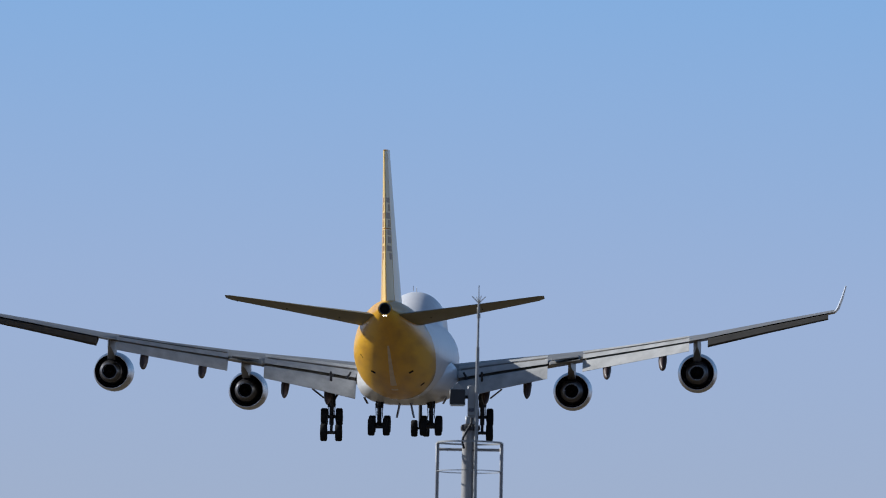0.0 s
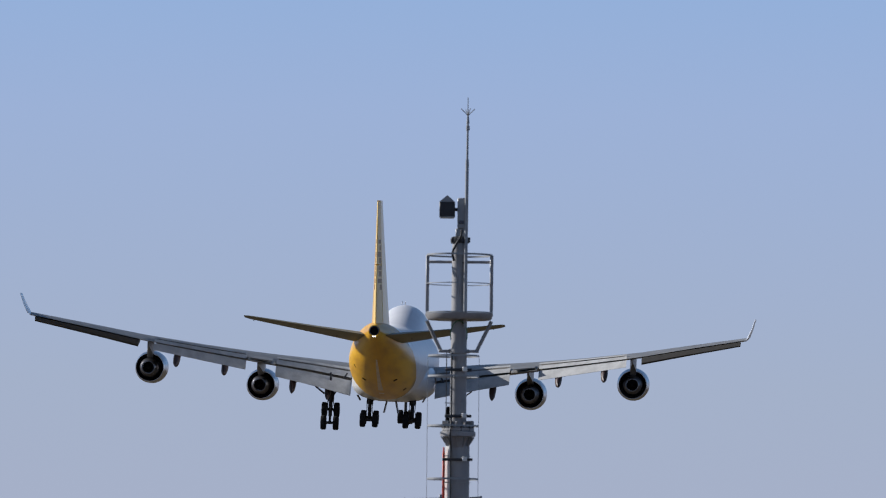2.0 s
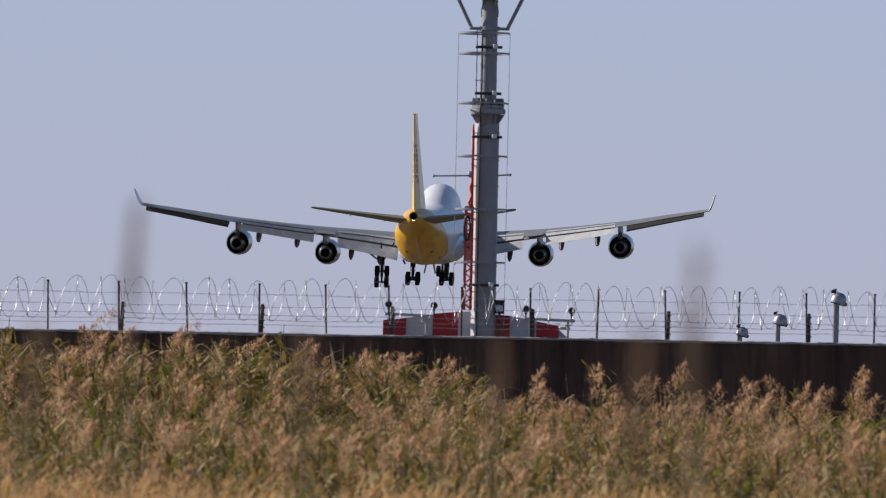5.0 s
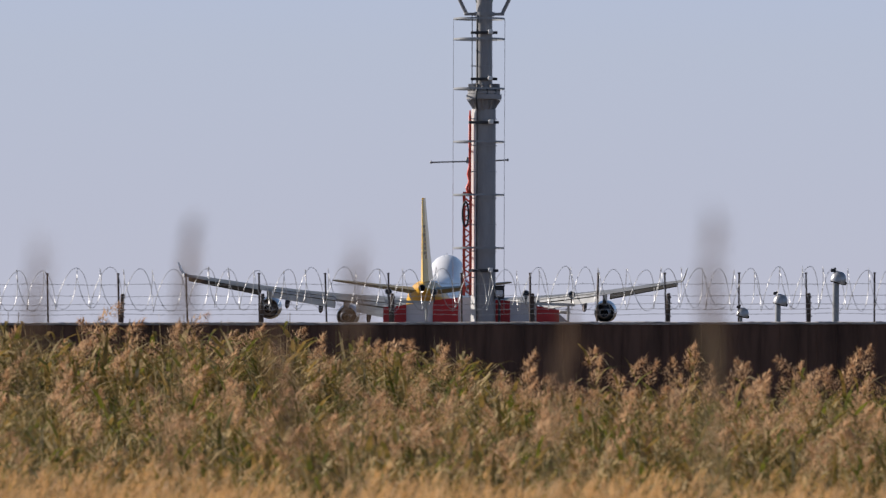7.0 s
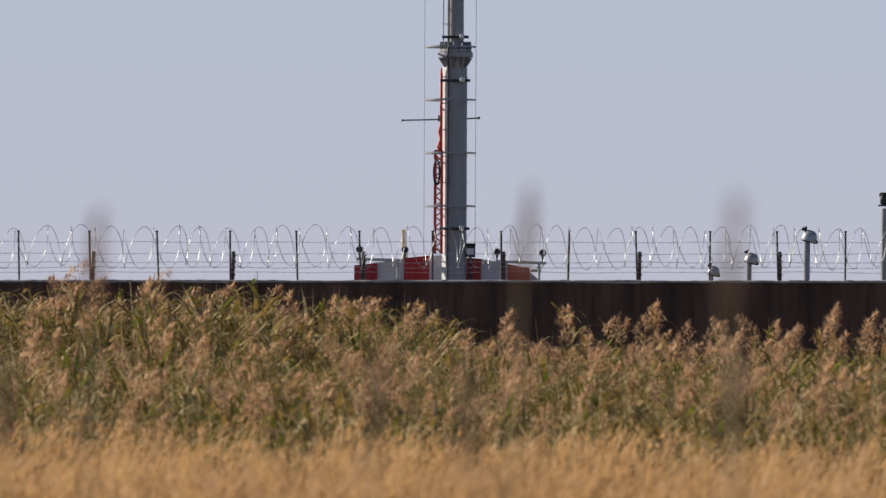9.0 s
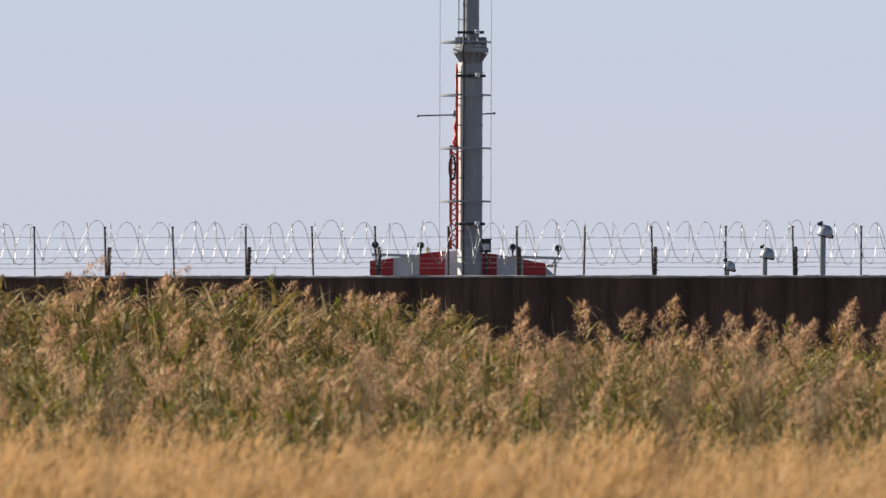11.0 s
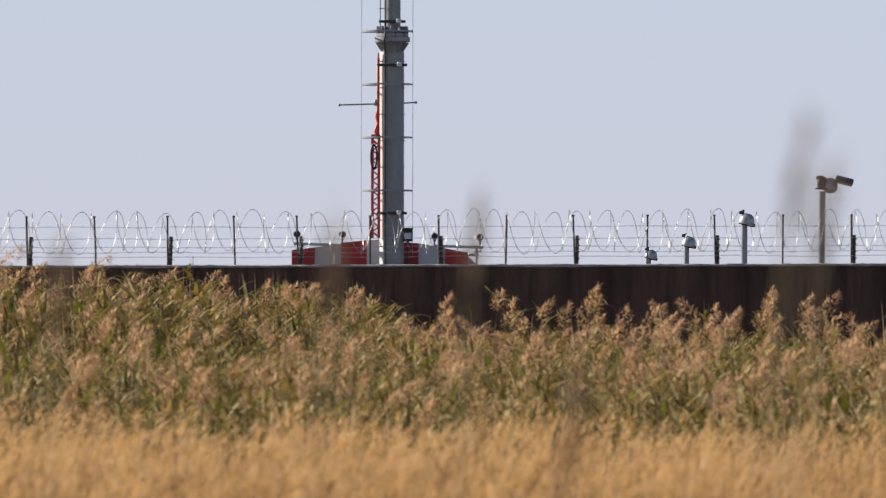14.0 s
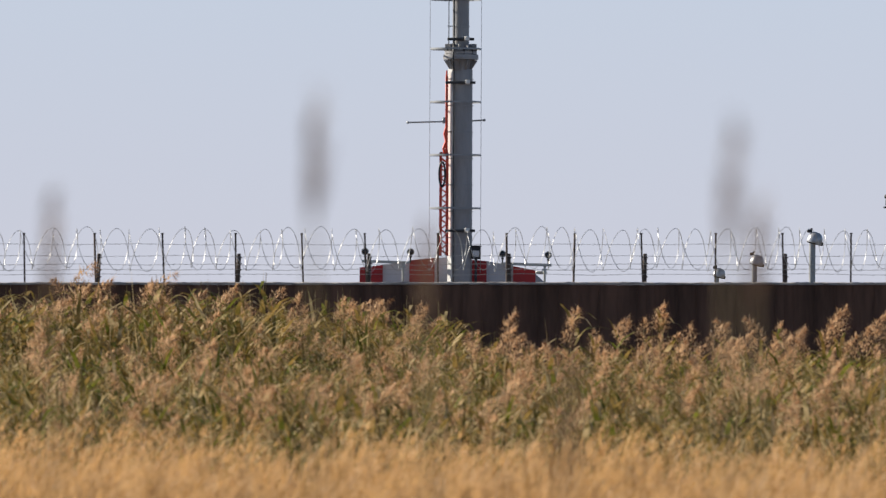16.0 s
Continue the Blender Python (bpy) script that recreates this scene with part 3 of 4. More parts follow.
        tube(whip, (0.12, -0.17, mz(-476)), (0.12 + 0.13 * math.cos(a), -0.17 + 0.13 * math.sin(a), mz(-488)), 0.01, 0.007, 5)
    part("whip_antenna", whip, GALV, mast, "tall thin antenna with splayed tips")
    for y in (-108, -215, -256):
        bm = bmesh.new()
        box(bm, (0.09, -0.11, mz(y)), (0.07, 0.13, 0.03))
        part("antenna_bracket", bm, DARK_IRON, mast)
    return mast


mast = build_mast()


def sloped_panel(x0, x1, ya, yb, depth):
    """An upright panel from the ground to a sloping top edge."""
    bm = bmesh.new()
    loft(bm, [[(x, d, 0), (x, d, z), (x, d + 0.05, z), (x, d + 0.05, 0)] for x, z, d in ((mx(x0), mz(ya), depth), (mx(x1), mz(yb), depth))])
    r = random.Random(int(x0))
    for k in range(3):
        for j in range(2):
            p = (mx(x0 + (x1 - x0) * (k + 0.5) / 3), depth - 0.004, mz(max(ya, yb) + 8 + 10 * j + r.uniform(-1, 1)))
            box(bm, p, (0.018, 0.012, 0.018))
    return bm


shelter = thing("equipment_shelter", "low red and grey panelled shelter round the mast foot", "shelter", pose(MX, MAST_Y, 0))
for x0, x1, ya, yb, mat in ((514, 555, 462, 457, RED), (555, 602, 457, 449.5, PANEL_GREY), (602, 647, 448.5, 443.5, RED), (647, 690, 444, 441, PANEL_GREY),
                            (690, 713, 441, 445, PANEL_GREY), (713, 739, 446.5, 448.5, RED), (739, 786, 448.5, 456, PANEL_GREY), (786, 826, 457, 464, RED)):
    part("panel", sloped_panel(x0, x1, ya, yb, 0.34 if mat is PANEL_GREY else 0.31), mat, shelter, "red painted panel" if mat is RED else "grey panel")
bm = bmesh.new()
loft(bm, [[(mx(x), 0.4, 0), (mx(x), 0.4, mz(y + 3)), (mx(x), 1.6, mz(y + 3)), (mx(x), 1.6, 0)] for x, y in ((516, 461), (690, 441), (824, 464))])
part("body", bm, PANEL_GREY, shelter)
bm = bmesh.new()
loft(bm, [[(mx(x), 0.9, mz(490)), (mx(x), 0.9, mz(y)), (mx(x), 0.95, mz(y)), (mx(x), 0.95, mz(490))] for x, y in ((826, 470), (842, 484))])
part("end_fin", bm, PANEL_GREY, shelter)


def light_bar(x0, x1, y0, y1, lamps):
    bar = thing("approach_light_bar", "pale metal beam on posts carrying round approach lamps", "approach lights", pose(MX, MAST_Y, 0), group="approach light bars")
    bm = bmesh.new()
    loft(bm, [[(mx(x), 0.1, mz(y - 2.5)), (mx(x), 0.18, mz(y - 2.5)), (mx(x), 0.18, mz(y + 2.5)), (mx(x), 0.1, mz(y + 2.5))] for x, y in ((x0, y0), (x1, y1))])
    part("beam", bm, BEAM, bar)
    for x in (x0 + 14, x1 - 12):
        bm = bmesh.new()
        tube(bm, (mx(x), 0.14, 0), (mx(x), 0.14, mz((y0 + y1) / 2)), 0.022, n=8)
        box(bm, (mx(x), 0.14, mz(y1 + 8)), (0.1, 0.06, 0.03))
        part("post", bm, BEAM, bar)
    for x, y in lamps:
        stem = bmesh.new()
        tube(stem, (mx(x), 0.14, mz(y1)), (mx(x), 0.14, mz(y + 5)), 0.014, n=8)
        box(stem, (mx(x), 0.14, mz(y + 8)), (0.045, 0.045, 0.03))
        part("stem", stem, DARK_IRON, bar)
        bm = bmesh.new()
        lathe(bm, [(0.1, 0.01), (0.09, 0.035), (0.0, 0.062), (-0.012, 0.064), (-0.012, 0.052), (0.0, 0.05)], (mx(x), 0.14, mz(y)), "Y", 20)
        lamp = part("lamp", bm, DARK_IRON, bar)
        bm = bmesh.new()
        lathe(bm, [(-0.002, 0.052), (-0.012, 0.035), (-0.016, 0.001)], (mx(x), 0.14, mz(y)), "Y", 18)
        part("lens", bm, LENS, lamp)
        bm = bmesh.new()
        hoop(bm, (0, 0, 0), 0.06, 0.013, 0.014, n=20)
        bmesh.ops.rotate(bm, cent=(0, 0, 0), matrix=Matrix.Rotation(radians(90), 3, "X"), verts=bm.verts)
        bmesh.ops.translate(bm, vec=(mx(x), 0.13, mz(y)), verts=bm.verts)
        part("rim", bm, BEAM, lamp)
    return bar


light_bar(518, 603, 451, 453, [(523.5, 434), (604, 434)])
light_bar(767, 854, 453, 455, [(767, 436), (848, 437)])
bm = bmesh.new()
box(bm, (mx(836), 0.26, mz(468)), (0.2, 0.08, 0.05), bevel=0.01)
part("stub_beam", bm, BEAM, shelter, "short pale metal stub")
bm = bmesh.new()
bx, bz = mx(720), mz(434)
box(bm, (bx, -0.05, bz), (0.175, 0.14, 0.24), bevel=0.012)
box(bm, (bx, -0.12, bz + 0.115), (0.2, 0.1, 0.02), bevel=0.004)
jb = thing("junction_box", "black junction box with glossy window above the shelter", "junction box", pose(MX, MAST_Y, 0))
part("case", bm, BLACK_BOX, jb)
bm = bmesh.new()
box(bm, (bx, -0.125, bz - 0.02), (0.125, 0.012, 0.12), bevel=0.004)
part("window", bm, STEEL, jb)
bm = bmesh.new()
tube(bm, (bx, -0.05, 0), (bx, -0.05, bz - 0.1), 0.025, n=8)
part("post", bm, DARK_IRON, jb)


# ---- lamp posts behind the wall ----
def bowl_lamp(x, y_top, dist, size, post_r):
    """A post with a tipped pale bowl on top and a dark rim below."""
    k = dist / 16000
    X, Z = (x - 784) * k, 1.6 + (641 - y_top) * k
    lamp = thing("bowl_lamp", "pale grey bowl-shaped lamp on a steel post behind the wall", "lamp post", pose(X, dist, 0), group="bowl lamps")
    bm = bmesh.new()
    tube(bm, (0, 0, -0.6), (0, 0, Z - 0.1 * size), post_r, n=14)
    part("post", bm, GALV, lamp)
    bm = bmesh.new()
    lathe(bm, [(0.15, 0.02), (0.145, 0.07), (0.11, 0.125), (0.04, 0.165), (-0.06, 0.178), (-0.1, 0.17)], (0, 0, 0), "Z", 24)
    bmesh.ops.scale(bm, vec=(size, size, size), verts=bm.verts)
    bmesh.ops.rotate(bm, cent=(0, 0, 0), matrix=Matrix.Rotation(radians(15), 3, "Y"), verts=bm.verts)
    bmesh.ops.translate(bm, vec=(0.06 * size, 0, Z), verts=bm.verts)
    bowl = part("bowl", bm, HOUSING, lamp)
    bm = bmesh.new()
    lathe(bm, [(-0.1, 0.17), (-0.118, 0.15), (-0.125, 0.0)], (0, 0, 0), "Z", 24)
    box(bm, (0.17, 0, -0.07), (0.06, 0.12, 0.08), bevel=0.012)
    bmesh.ops.scale(bm, vec=(size, size, size), verts=bm.verts)
    bmesh.ops.rotate(bm, cent=(0, 0, 0), matrix=Matrix.Rotation(radians(15), 3, "Y"), verts=bm.verts)
    bmesh.ops.translate(bm, vec=(0.06 * size, 0, Z), verts=bm.verts)
    part("underside", bm, BLACK_BOX, bowl)
    bm = bmesh.new()
    box(bm, (-0.06 * size, 0, Z + 0.17 * size), (0.11 * size, 0.1 * size, 0.07 * size), bevel=0.012)
    box(bm, (-0.02 * size, 0, Z + 0.21 * size), (0.05 * size, 0.05 * size, 0.05 * size), bevel=0.01)
    part("photocell", bm, DARK_IRON, lamp)
    return lamp


bowl_lamp(1315, 404, 203, 1.02, 0.074)
bowl_lamp(1213, 444, 243, 1.1, 0.074)
bowl_lamp(1147, 467, 284, 1.12, 0.062)


def solar_lamp(x, dist):
    k = dist / 16000
    X = (x - 784) * k
    z = lambda y: 1.6 + (641 - y) * k
    lamp = thing("solar_lamp", "tall steel post with lamp head and tilted dark blue panel", "lamp post", pose(X, dist, 0))
    bm = bmesh.new()
    tube(bm, (0, 0, 0), (0, 0, z(352)), 0.062, n=16)
    part("post", bm, GALV, lamp)
    bm = bmesh.new()
    box(bm, (0.0, 0, z(336)), (0.16, 0.16, 0.2), bevel=0.03)
    box(bm, (-0.03, 0, z(328)), (0.14, 0.12, 0.08), bevel=0.02)
    box(bm, (-0.01, -0.05, z(347)), (0.22, 0.12, 0.03), bevel=0.01)
    part("bracket", bm, DARK_IRON, lamp)
    bm = bmesh.new()
    lathe(bm, [(0.14, 0.02), (0.12, 0.08), (0.03, 0.135), (-0.06, 0.14), (-0.12, 0.09), (-0.14, 0.01)], (0.14, 0.05, z(341)), "Z", 22)
    part("lamp_head", bm, HOUSING, lamp)
    bm = bmesh.new()
    box(bm, (0, 0, 0), (0.31, 0.36, 0.1), pose(0, 0, 0, -5, 14, 0), bevel=0.01)
    bmesh.ops.translate(bm, vec=(0.385, -0.02, z(333)), verts=bm.verts)
    part("solar_panel", bm, SOLAR, lamp, "dark blue panel")
    return lamp


solar_lamp(1452, 157.2)

# ---- the airliner ----
def st(s):
    """Station behind the nose to the airliner's own y."""
    return 33 - s


def airfoil(x, le, chord, z, thick, twist=0.0, n=9, flat=False):
    """A closed wing section at span x: leading edge at station le."""
    pts = []
    for side in (1, -1):
        for k in range(n):
            u = (1 - math.cos(math.pi * k / (n - 1))) / 2
            u = u if side == 1 else 1 - u
            h = 5 * thick * (0.2969 * math.sqrt(u) - 0.126 * u - 0.3516 * u * u + 0.2843 * u ** 3 - 0.1036 * u ** 4) * chord
            h = h * (1.1 if side == 1 else 0.85) * side
            if (side == 1 and k == n - 1) or (side == -1 and k == n - 1):
                continue
            pts.append(Vector((x, st(le + u * chord), z + h - math.tan(twist) * (u - 0.3) * chord)))
    return pts


WING = [  # span, leading edge station, chord, height, thickness
    (2.2, 17.2, 15.6, 3.75, 0.125), (3.3, 18.2, 14.7, 3.95, 0.12), (7.5, 22.0, 11.8, 4.6, 0.11), (12.0, 26.0, 9.2, 5.2, 0.1),
    (17.0, 30.4, 7.6, 5.93, 0.09), (22.0, 34.8, 6.4, 6.73, 0.085), (27.0, 39.2, 5.1, 7.71, 0.08), (31.4, 42.9, 4.0, 8.53, 0.075)]


def wing_at(x):
    for a, b in zip(WING, WING[1:]):
        if x <= b[0]:
            u = (x - a[0]) / (b[0] - a[0])
            return [p + (q - p) * u for p, q in zip(a, b)]
    return list(WING[-1])


def wing(sgn):
    bm = bmesh.new()
    rings = []
    for x in [2.2, 3.3, 5, 7.5, 10.4, 10.6, 12.8, 13, 17, 20.7, 20.9, 22, 24.5, 27, 29, 31.4]:
        _, le, c, z, t = wing_at(x)
        cut = 0.78 if (x <= 10.4 or 13 <= x <= 20.7) else 1.0
        ring = airfoil(sgn * x, le, c, z, t, 0.035 - 0.03 * max(0.0, x - 12) / 19)
        lim = st(le + c * cut)
        for p in ring:
            if p.y < lim:
                p.y = lim
        rings.append(ring)
    return loft(bm, rings)


def flap_panel(sgn, x0, x1, back, drop, chord, angle, thick):
    """One thin slotted flap panel: back and drop from the fixed wing's rear edge, as parts of the wing chord."""
    bm = bmesh.new()
    rings = []
    for x in (x0, (x0 + x1) / 2, x1):
        _, le, c, z, t = wing_at(x)
        c = max(c, 7.4) if x < 12 else c
        y0, z0 = le + c * (0.78 + back), z + 0.03 * c - drop * c
        a = radians(angle)
        prof = [(0, 0), (0.08, thick), (0.35, thick * 1.1), (1, 0.012), (1, -0.01), (0.35, -thick * 0.6), (0.06, -thick * 0.7)]
        rings.append([Vector((sgn * x, st(y0 + c * chord * (u * math.cos(a) + h * math.sin(a))), z0 + c * chord * (h * math.cos(a) - u * math.sin(a)))) for u, h in prof])
    return loft(bm, rings)


def fuselage_ring(s, zc, r, hump, n=96):
    ring = []
    for k in range(n):
        a = 2 * math.pi * k / n
        rad = r
        if hump > 0:
            c, ru = hump - 2.15 - zc, 2.15
            q = ru * ru - (c * math.sin(a)) ** 2
            if q > 0 and c > 0:
                up = c * math.cos(a) + math.sqrt(q)
                h = max(0.0, min(1.0, 0.5 + (up - rad) / 0.5))
                rad = rad + (up - rad) * h + 0.25 * h * (1 - h) * 0.5
        ring.append(Vector((rad * math.sin(a), st(s), zc + rad * math.cos(a))))
    return ring


FUSE = [  # station, centre height, radius, hump height
    (0, 4.4, 0.08, 0), (0.6, 4.5, 0.75, 0), (2, 4.7, 1.5, 0), (4, 4.95, 2.2, 7.6), (6, 5.1, 2.65, 8.9), (8.5, 5.2, 3.0, 9.9), (11, 5.27, 3.17, 10.35),
    (14, 5.3, 3.2, 10.45), (18, 5.3, 3.2, 10.4), (21, 5.3, 3.2, 10.1), (24, 5.3, 3.2, 9.5), (27, 5.3, 3.2, 8.9), (30, 5.3, 3.2, 8.5), (33, 5.3, 3.2, 0),
    (38, 5.3, 3.2, 0), (44, 5.3, 3.2, 0), (48, 5.38, 3.15, 0), (52, 5.64, 3.0, 0), (55, 5.98, 2.79, 0), (58, 6.45, 2.48, 0), (61, 7.0, 2.05, 0),
    (64, 7.57, 1.5, 0), (66.3, 7.99, 1.02, 0), (67.8, 8.22, 0.65, 0), (68.6, 8.32, 0.43, 0)]


def smoothed(rows, step=0.4, reach=1.9):
    """Even stations on a smooth curve that follows the given ones."""
    at = np.arange(0, rows[-1][0] + step / 2, step)
    known = np.array([[a, b, c, d if d > 0 else min(8.2, b + c - 0.3)] for a, b, c, d in rows])
    out = [at]
    k = np.arange(-15, 16)
    w = np.exp(-0.5 * (k * step / reach) ** 2)
    w /= w.sum()
    for col in (1, 2, 3):
        v = np.interp(at, known[:, 0], known[:, col])
        for _ in range(2):
            v = np.convolve(np.concatenate([2 * v[0] - v[15:0:-1], v, 2 * v[-1] - v[-2:-17:-1]]), w, "valid")
        out.append(v)
    return [(float(a), float(b), max(0.05, float(c)), float(d)) for a, b, c, d in zip(*out)]


def wheel(parent, c):
    bm = bmesh.new()
    lathe(bm, [(-0.22, 0.3), (-0.255, 0.42), (-0.245, 0.57), (-0.16, 0.64), (0.16, 0.64), (0.245, 0.57), (0.255, 0.42), (0.22, 0.3)], (0, 0, 0), "Z", 24)
    bmesh.ops.rotate(bm, cent=(0, 0, 0), matrix=Matrix.Rotation(radians(90), 3, "Y"), verts=bm.verts)
    bmesh.ops.translate(bm, vec=c, verts=bm.verts)
    tyre = part("tyre", bm, RUBBER, parent)
    bm = bmesh.new()
    for sgn in (-1, 1):
        tube(bm, Vector(c) + Vector((sgn * 0.06, 0, 0)), Vector(c) + Vector((sgn * 0.19, 0, 0)), 0.31, 0.24, 18)
    part("rim", bm, GEAR, tyre)


def bogie(plane, x, y, z, tilt, top, name):
    """A four-wheel truck hung from a leg; tilt lowers its rear wheels."""
    bm = bmesh.new()
    tube(bm, (x, y, z), (x, y + 0.25, z + 1.5), 0.165, n=12)
    tube(bm, (x, y + 0.25, z + 1.4), (x, y + 0.4, top), 0.25, n=14)
    tube(bm, (x, y + 0.2, z + 1.2), (x, y - 1.2, top), 0.09, n=8)
    side = -1 if x > 0 else 1
    tube(bm, (x, y + 0.2, z + 1.5), (x + side * 1.4, y + 0.2, top), 0.08, n=8)
    box(bm, (x, y - 0.2, z + 1.0), (0.3, 0.25, 0.2), bevel=0.04)
    # torque links, lock stay, brake pipes and the collar of the leg
    tube(bm, (x, y - 0.1, z + 0.15), (x, y - 0.62, z + 0.72), 0.075, n=6)
    tube(bm, (x, y - 0.62, z + 0.72), (x, y - 0.05, z + 1.35), 0.075, n=6)
    tube(bm, (x - side * 0.05, y + 0.25, z + 1.75), (x - side * 0.75, y + 0.3, top), 0.055, n=6)
    tube(bm, (x, y + 0.22, z + 1.3), (x, y + 0.26, z + 1.62), 0.26, n=14)
    for q in (-0.17, 0.17):
        path_tube(bm, [(x + q, y + 0.3, top), (x + q * 1.6, y + 0.1, z + 1.5), (x + q * 1.3, y - 0.2, z + 0.8), (x + q * 2.2, y - 0.1, z + 0.1)], 0.035, 5)
    leg = part(name, bm, GEAR, plane)
    t = radians(tilt)
    d = Vector((0, math.cos(t), math.sin(t))) * 0.74
    bm = bmesh.new()
    tube(bm, Vector((x, y, z)) - d, Vector((x, y, z)) + d, 0.11, n=10)
    for q in (d, -d):
        tube(bm, Vector((x - 0.56, y, z)) + q, Vector((x + 0.56, y, z)) + q, 0.12, n=8)
    part("truck_beam", bm, GEAR, leg)
    for q in (d, -d):
        for sgn in (-1, 1):
            wheel(leg, Vector((x + sgn * 0.55, y, z)) + q)


def airliner():
    plane = thing("cargo_airliner", "white and yellow four-engined cargo jet landing with wheels and flaps down", "airplane")
    bm = bmesh.new()
    loft(bm, [fuselage_ring(*row) for row in smoothed(FUSE)])
    fus = part("fuselage", bm, FUSELAGE, plane)
    bm = bmesh.new()
    rings = []
    for s, w, h in ((15, 1.0, 0.3), (18, 3.0, 1.3), (22, 3.6, 1.75), (30, 3.75, 1.9), (36, 3.5, 1.75), (40, 2.6, 1.2), (43, 1.2, 0.4)):
        rings.append([Vector((w * abs(math.cos(a)) ** 0.7 * math.copysign(1, math.cos(a)), st(s), 3.65 + h * abs(math.sin(a)) ** 0.8 * math.copysign(1, math.sin(a)))) for a in np.linspace(0, 2 * math.pi, 29)[:-1]])
    loft(bm, rings)
    part("belly_fairing", bm, WHITE, plane)
    bm = bmesh.new()
    lathe(bm, [(0.0, 0.42), (-0.12, 0.4), (-0.14, 0.34), (0.6, 0.32)], (0, st(68.6), 8.32), "Y", 20)
    part("exhaust_ring", bm, NOZZLE, plane)
    # black disc put in for the shade inside the exhaust opening
    bm = bmesh.new()
    tube(bm, (0, st(68.2), 8.32), (0, st(68.66), 8.32), 0.37, n=18)
    part("exhaust_mouth", bm, MATT_BLACK, plane)
    bm = bmesh.new()
    for x in (-0.09, 0.09):
        bmesh.ops.create_uvsphere(bm, u_segments=10, v_segments=6, radius=0.045, matrix=pose(x, st(68.62), 7.84))
    part("tail_light", bm, GLOW, plane, "lit white tail lamp")
    # vents and the pale stripe on the rear belly
    rows = smoothed(FUSE)

    def under(x, q):
        a = min(rows, key=lambda w: abs(w[0] - q))
        return a[1] - math.sqrt(max(a[2] ** 2 - x * x, 0.01)), math.degrees(math.asin(max(-1, min(1, -x / a[2]))))
    for x, q in ((-1.35, 56.5), (1.35, 56.5), (-2.1, 57.5), (1.9, 50.5)):
        bm = bmesh.new()
        zb, roll = under(x, q)
        box(bm, (x, st(q), zb + 0.02), (0.34, 0.36, 0.06), pose(0, 0, 0, -9, roll, 0), bevel=0.01)
        part("vent", bm, MATT_BLACK, fus)
    bm = bmesh.new()
    loft(bm, [[(-w, st(q), under(0, q)[0] + 0.05), (-w, st(q), under(w, q)[0] - 0.012), (0, st(q), under(0, q)[0] - 0.012), (w, st(q), under(w, q)[0] - 0.012), (w, st(q), under(0, q)[0] + 0.05)]
              for q, w in ((63.2, 0.06), (62.0, 0.09), (60.8, 0.11), (59.2, 0.13), (57.6, 0.15), (56.0, 0.18), (54.4, 0.21), (52.0, 0.23))])
    part("belly_stripe", bm, STRIPE, fus, "pale stripe along the belly")
    # fin: painted main body, pale rudder, brown marking patches
    def fin_ring(z, u0, u1, k=1.0):
        w = (z - 8.3) / (19.4 - 8.3)
        le, c = 54.0 + 11.6 * w, 12.6 - 8.3 * w
        t = 0.118 - 0.026 * w
        ring = []
        for side in (1, -1):
            for u in (np.linspace(u0, u1, 8) if side == 1 else np.linspace(u1, u0, 8)):
                h = 5 * t * (0.2969 * math.sqrt(u) - 0.126 * u - 0.3516 * u * u + 0.2843 * u ** 3 - 0.1015 * u ** 4) * c
                ring.append(Vector((side * (h * k + 0.02), st(le + u * c), z)))
        return ring
    bm = bmesh.new()
    loft(bm, [fin_ring(z, 0.0, 0.7) for z in (8.0, 10, 13, 16, 19, 19.4)])
    part("fin", bm, YELLOW, plane, "yellow fin")
    for z0, z1 in ((8.9, 13.9), (13.96, 19.3)):
        bm = bmesh.new()
        loft(bm, [fin_ring(z, 0.706, 1.0, 0.97) for z in (z0, (z0 + z1) / 2, z1)])
        part("rudder", bm, PALE_YELLOW, plane, "pale yellow rudder section")
    for k in range(8):
        z0 = 11.75 + 0.56 * k
        z1 = z0 + (0.5, 0.44, 0.52, 0.4, 0.54, 0.48, 0.5, 0.4)[k]
        bm = bmesh.new()
        loft(bm, [fin_ring(z, 0.735, 0.84 + 0.07 * (k % 2) + 0.03 * (k % 3), 1.03) for z in (z0 + 0.06, z1)])
        part("marking", bm, MARKING, plane, "plain brown marking bar")
    # tailplane
    for sgn in (-1, 1):
        bm = bmesh.new()
        loft(bm, [airfoil(sgn * x, le, c, z, t, -0.07) for x, le, c, z, t in ((0.9, 57.6, 9.2, 7.5, 0.105), (5, 61.3, 6.6, 8.14, 0.095), (10.7, 66.6, 3.2, 9.05, 0.085), (11.08, 67.6, 2.3, 9.12, 0.06))])
        tp = part("tailplane", bm, STAB_GREY, plane)
        for x in (3.2, 6.8, 10.2):
            bm = bmesh.new()
            _z = 7.5 + (x - 0.9) * 0.155
            box(bm, (sgn * x, st(66.9 + 0.3 * x), _z - 0.12), (0.03, 0.9, 0.08))
            part("static_wick", bm, MATT_BLACK, tp)
    for sgn in (-1, 1):
        w = part("wing", wing(sgn), WING_GREY, plane)
        bm = bmesh.new()
        rings = []
        for x, s0, ch, z in ((31.3, 43.1, 3.9, 8.46), (31.55, 43.8, 3.5, 8.71), (31.84, 45.0, 2.7, 9.4), (32.14, 46.4, 1.7, 10.35)):
            ring = []
